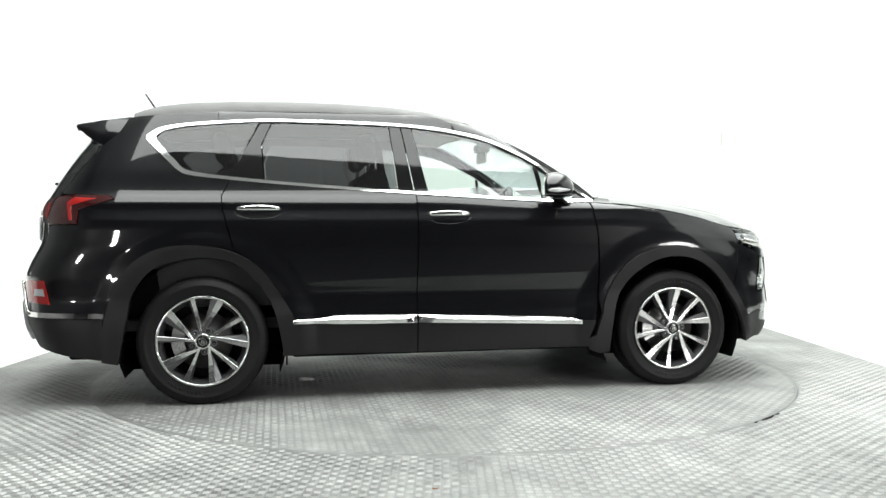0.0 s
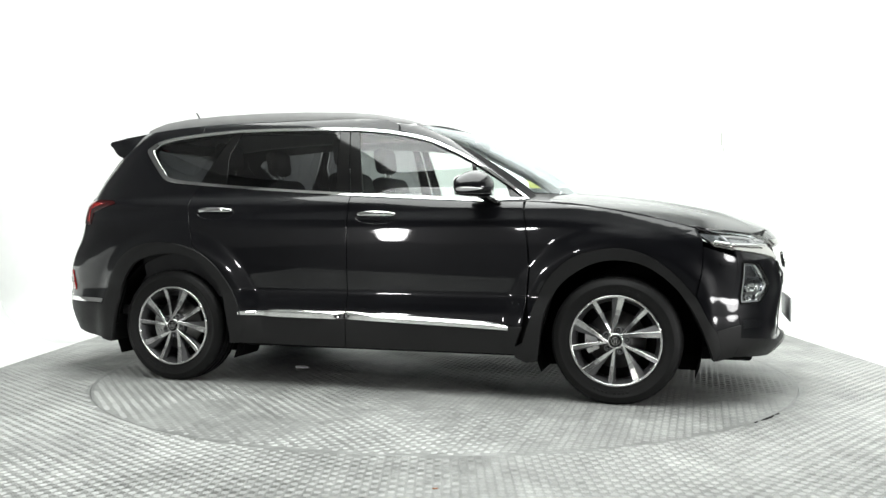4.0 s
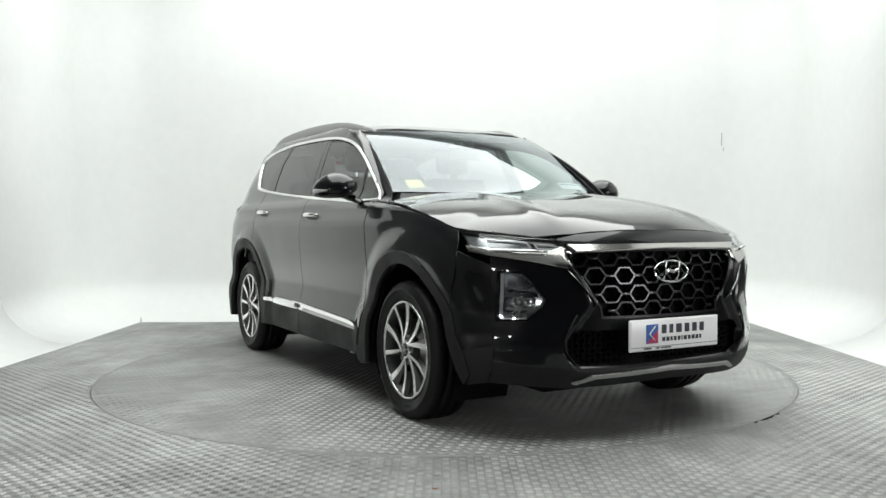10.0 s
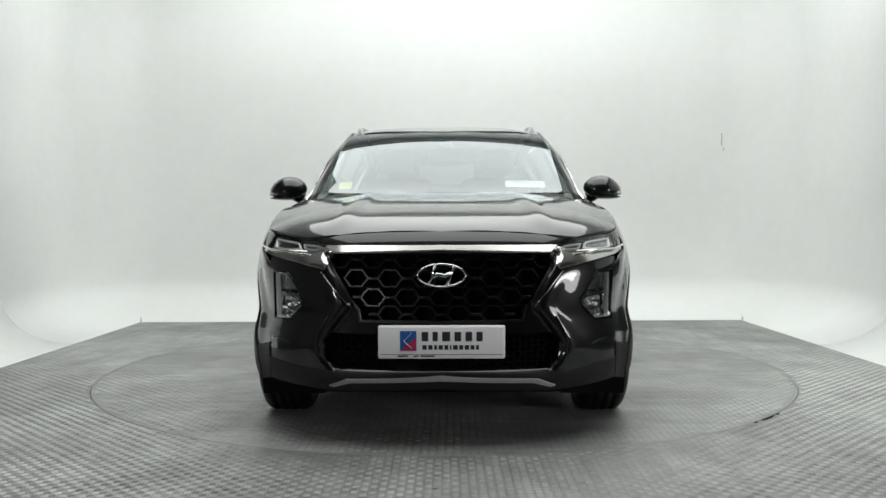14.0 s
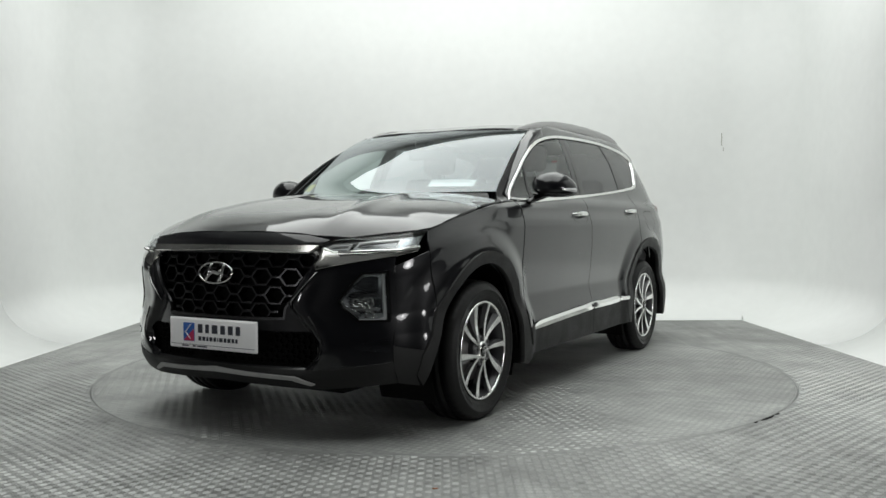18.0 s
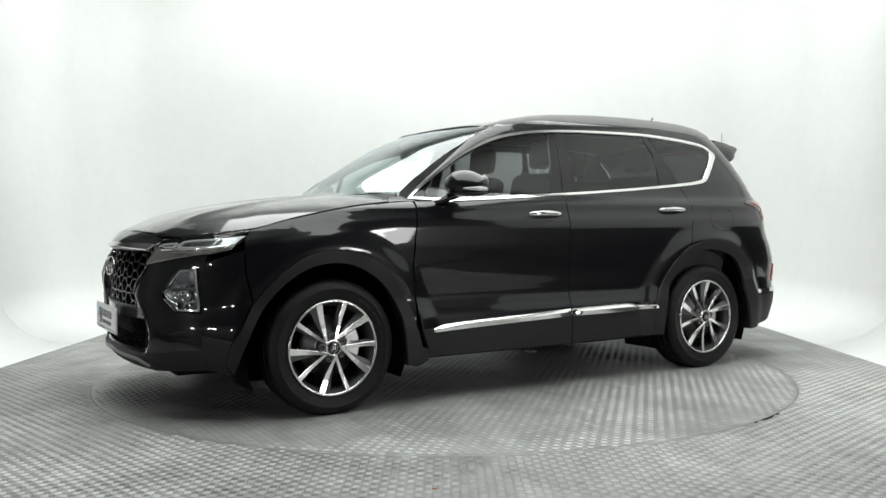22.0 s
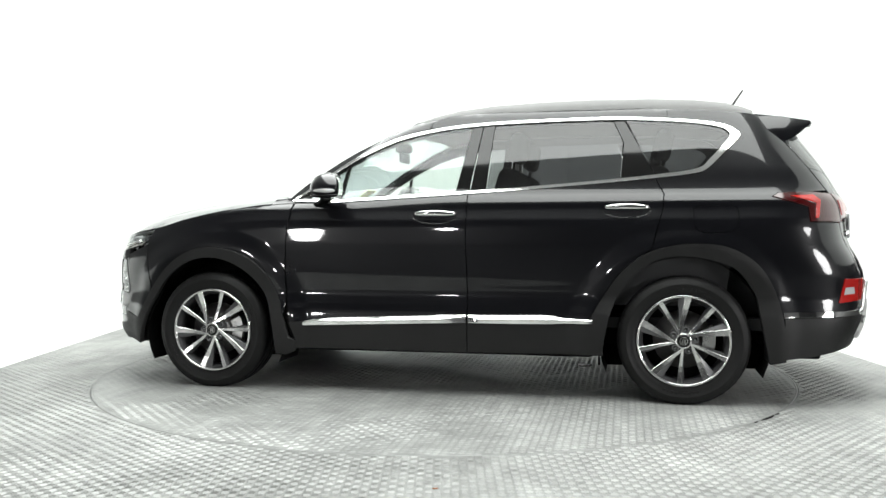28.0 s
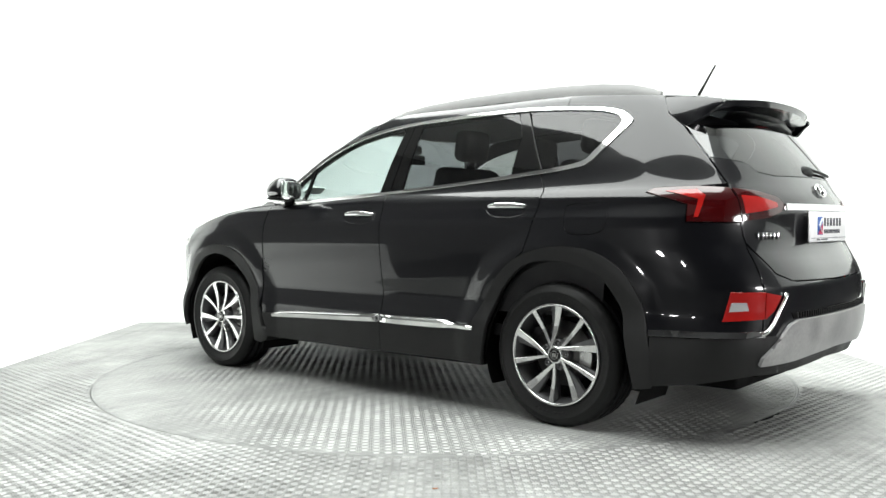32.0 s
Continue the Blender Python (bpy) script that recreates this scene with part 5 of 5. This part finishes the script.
    part("centre_cap", raw("centre_cap", v, f, True), PIANO, hub, "gloss black wheel centre cap")
    v, f = lathe([(.0185, .0035), (.020, .0052), (.0215, .0035)], 32)
    part("cap_ring", raw("cap_ring", v, f, True), SATIN, hub, "silver ring on the centre cap")
    for q in (-.006, .006):
        part("cap_mark", box(q - .003, q + .003, .004, .0052, -.010, .010), SATIN, hub)
    v, f = lathe([(.0, -.045), (.05, -.04), (.085, -.05), (.088, -.075), (.158, -.078), (.160, -.098), (.09, -.10)], 56)
    part("brake_disc", raw("brake_disc", v, f, True), DISCMETAL, hub, "grey steel brake disc")
    c = 1 if x > 0 else -1
    c *= -s if x > 0 else s
    v, f = [], []
    for i in range(9):
        a = math.radians(-28 + 7 * i)
        for r, yy in ((.105, -.062), (.172, -.062), (.176, -.108), (.105, -.108)):
            v.append((c * r * math.cos(a), yy, r * math.sin(a)))
    f = [(4 * i + j, 4 * i + (j + 1) % 4, 4 * i + 4 + (j + 1) % 4, 4 * i + 4 + j) for i in range(8) for j in range(4)] + [(0, 1, 2, 3), (35, 34, 33, 32)]
    part("brake_caliper", raw("brake_caliper", v, f), SATIN, hub, "grey brake caliper")
    v, f = lathe([(.0, -.13), (.226, -.13), (.228, -.14)], 40)
    part("drum_back", raw("drum_back", v, f), UNDER, hub, "dark back of the wheel")
    return hub


def spoke(rows, face, back=.024):
    """A spoke along +x from the hub to the rim; rows are (radius, low side, high side, set-back of the low side)."""
    v, f = [], []
    for r, lo, hi, deep in rows:
        yy = face - .012 * math.sin(math.pi * min(1, max(0, (r - .03) / .21))) ** 1.2
        e = min(.0015, (hi - lo) * .2)
        v += [(r, yy - deep - e, lo), (r, yy - deep, lo + e), (r, yy, hi - e), (r, yy - e, hi), (r, yy - back, hi + .001), (r, yy - back - deep, lo - .001)]
    n, m = len(rows), 6
    f = [(m * i + j, m * i + (j + 1) % m, m * i + m + (j + 1) % m, m * i + m + j) for i in range(n - 1) for j in range(m)]
    f += [tuple(range(m))[::-1], tuple(range(m * n - m, m * n))]
    return raw("spoke", v, f)


TYRE = {}
RS = [.034, .05, .07, .09, .115, .14, .17, .20, .225, .240]


def broad(r):
    """Middle and half width of the machined face of a broad spoke."""
    t = min(1, max(0, (r - .034) / .205))
    return -.026 * (1 - t) ** 1.15 + .003 * t, .0065 + .0125 * t


SPOKES = [
    spoke([(r, broad(r)[0] - broad(r)[1], broad(r)[0] + broad(r)[1], 0) for r in RS], 0),
    spoke([(r, broad(r)[0] - broad(r)[1] - .0005 - .036 * ((r - .085) / .155) ** .9, broad(r)[0] - broad(r)[1] - .0002, .016 * (r - .085) / .155 + .001) for r in (.087, .10, .12, .14, .165, .19, .215, .240)], -.002),
    spoke([(r, -.0055 - .0055 * (r - .034) / .205, .0070 + .0080 * (r - .034) / .205, 0) for r in RS], 0),
    spoke([(r, -.0058 - .0055 * (r - .034) / .205 - .011 * ease(.10, .2, r), -.0056 - .0055 * (r - .034) / .205, .016) for r in RS[2:]], -.002),
]
bv, bf = lathe([(.0125, -.02), (.0125, .004), (.0155, .005), (.0185, .002), (.020, -.012)], 20)
BOLTSEAT = raw("bolt_seat", bv, bf, True)
bv, bf = lathe([(0, .002), (.006, .002), (.008, -.001), (.0085, -.008), (.012, -.010)], 12)
BOLT = raw("wheel_bolt", bv, bf, True)
SIDEMARK = bpy.data.meshes.new("sidewall_bar")
bm = box(.276, .292, .002, .0075, -.007, .007, .0012)
bm.to_mesh(SIDEMARK)
bm.free()
for x in (1.3825, -1.3825):
    for s in (-1, 1):
        wheel(x, s)
        if x < 0:
            strut = part("spring_strut", box(-.055, .055, -.02, .02, -.018, .018, .012), SATIN, CAR, "grey suspension bracket in the wheel arch")
            strut.matrix_basis = Matrix.Translation(CAR_OFFSET) @ pose(x - .072, s * .77, .728, 0, 0, 0)
            part("spring_cap", raw("spring_cap", *lathe([(0, .03), (.022, .03), (.028, .022), (.028, -.03)], 16), True), RIMPAINT, strut)

# underbody
part("underbody", box(-2.15, 2.1, -.58, .58, .215, .30, .02), UNDER, CAR, "black underbody tray")
part("side_member", box(-.90, .90, -.87, .87, .235, .30, .02), UNDER, CAR, "black sill underside")
part("tail_tray", box(-2.28, -1.80, -.66, .66, .30, .36, .02), UNDER, CAR, "black tray under the boot")
part("hanging_clip", box(-.935, -.925, -.84, -.83, .19, .26, .002), UNDER, CAR, "thin black clip hanging under the sill")
part("hanging_clip", box(-.935, -.925, .83, .84, .19, .26, .002), UNDER, CAR, "thin black clip hanging under the sill")


# ---- cabin ----
def seat(x, y, w, mat, name="front_seat"):
    base = part(name, box(x - .25, x + .27, y - w / 2, y + w / 2, .62, .80, .06), mat, CAR, "dark fabric car seat")
    bm = box(-.07, .07, -w / 2, w / 2, 0, .60, .055)
    back = part("backrest", bm, mat, base)
    back.matrix_basis = pose(x - .26, y, .74, 0, -16, 0)
    n = 2 if w > 1 else 1
    for k in range(n):
        yy = y + (k - (n - 1) / 2) * .72
        hr = part("headrest", box(-.05, .05, -.13, .13, 0, .19, .045), mat, base)
        hr.matrix_basis = pose(x - .43, yy, 1.355, 0, -8, 0)
        for q in (-.05, .05):
            part("headrest_post", box(x - .435, x - .425, yy + q - .006, yy + q + .006, 1.28, 1.38), SATIN, base)


seat(.02, -.37, .52, CABIN)
seat(.02, .37, .52, CABIN)
seat(-.85, 0, 1.26, CABIN, "rear_bench")
part("cabin_floor", box(-2.1, .95, -.82, .82, .40, .46), CABIN, CAR, "dark cabin carpet")
part("boot_wall", box(-1.98, -1.60, -.72, .72, .46, 1.02, .03), CABIN, CAR, "dark boot trim")
for s in (-1, 1):
    part("door_lining", sheet("door_lining", [(.85, 1.10), (.80, .55), (-1.6, .55), (-1.7, 1.22), (-1.2, 1.21), (-.2, 1.14)], on_side(s), h=.12, off=-.075, depth=.01), CABIN, CAR, "dark door lining")
part("dashboard", sheet("dashboard", mirrored([(0, 1.13), (.68, 1.12), (.72, .75), (0, .70)]), lambda y, z: (.52 + .40 * ease(.98, 1.13, z) - .05 * (y / .7) ** 2, y, z), h=.05, depth=.02, inner=Vector((3, 0, .6))), CABIN, CAR, "dark dashboard")
part("dash_top", sheet("dash_top", [(.55, -.70), (.70, -.72), (.98, -.60), (1.06, 0), (.98, .60), (.70, .72), (.55, .70)], lambda x, y: (x, y, 1.09 + .03 * math.sin((x - .5) * 4)), h=.08, depth=.03), CABIN, CAR, "dark dashboard top")
n, v, f = 36, [], []
for i in range(n):
    a = 2 * math.pi * i / n
    for j in range(8):
        b = 2 * math.pi * j / 8
        v.append((.016 * math.sin(b), (.185 + .016 * math.cos(b)) * math.cos(a), (.185 + .016 * math.cos(b)) * math.sin(a)))
f = [(i * 8 + j, i * 8 + (j + 1) % 8, ((i + 1) % n) * 8 + (j + 1) % 8, ((i + 1) % n) * 8 + j) for i in range(n) for j in range(8)]
wheel_ob = part("steering_wheel", raw("steering_wheel", v, f, True), CABIN, CAR, "dark steering wheel")
wheel_ob.matrix_basis = Matrix.Translation(CAR_OFFSET) @ pose(.42, -.37, 1.04, 0, 25, 0)
part("wheel_boss", box(-.03, .02, -.07, .07, -.06, .06, .02), CABIN, wheel_ob)
for a in (0, 180, 270):
    sp = part("wheel_spoke", box(-.008, .008, -.02, .02, .05, .18, .006), CABIN, wheel_ob)
    sp.matrix_basis = pose(0, 0, 0, a, 0, 0) @ pose(0, 0, 0, 90, 0, 0)
part("headliner", sheet("headliner", [(.20, -.50), (-.2, -.55), (-1.7, -.55), (-1.75, 0), (-1.7, .55), (-.2, .55), (.20, .50), (.26, 0)], on_roof, h=.1, off=-.05, depth=.01), HEADLINER, CAR, "pale headliner")
part("cabin_mirror", box(.40, .42, -.12, .12, 1.40, 1.47, .012), CABIN, CAR, "dark rear-view mirror")
part("sensor_box", box(.36, .46, -.05, .05, 1.47, 1.53, .02), CABIN, CAR, "dark sensor box behind the windscreen")
part("tax_paper", sheet("tax_paper", [(.36, 1.205), (.60, 1.205), (.60, 1.245), (.36, 1.245)], on_front, h=.05, off=-.006, depth=.0015), PAPER, SCREEN_PART, "white paper slip behind the windscreen")
part("paper_print", sheet("paper_print", [(.38, 1.231), (.58, 1.231), (.58, 1.236), (.38, 1.236)], on_front, h=.05, off=-.0052, depth=0), INK, SCREEN_PART)
part("windscreen_sticker", sheet("windscreen_sticker", [(-.635, 1.20), (-.555, 1.20), (-.555, 1.245), (-.635, 1.245)], on_front, h=.05, off=-.006, depth=.0015), YELLOW, SCREEN_PART, "small yellow sticker on the windscreen")


def motions():
    walk(CAR, [(t, pose(0, 0, 0, 0, 0, a)) for t, a in TURN])
    walk(SCRAP, [(t, pose(0, 0, 0, 0, 0, a)) for t, a in TURN])
    walk(TABLE, [(t, pose(0, 0, 0, 0, 0, a)) for t, a in TURN])


motions()
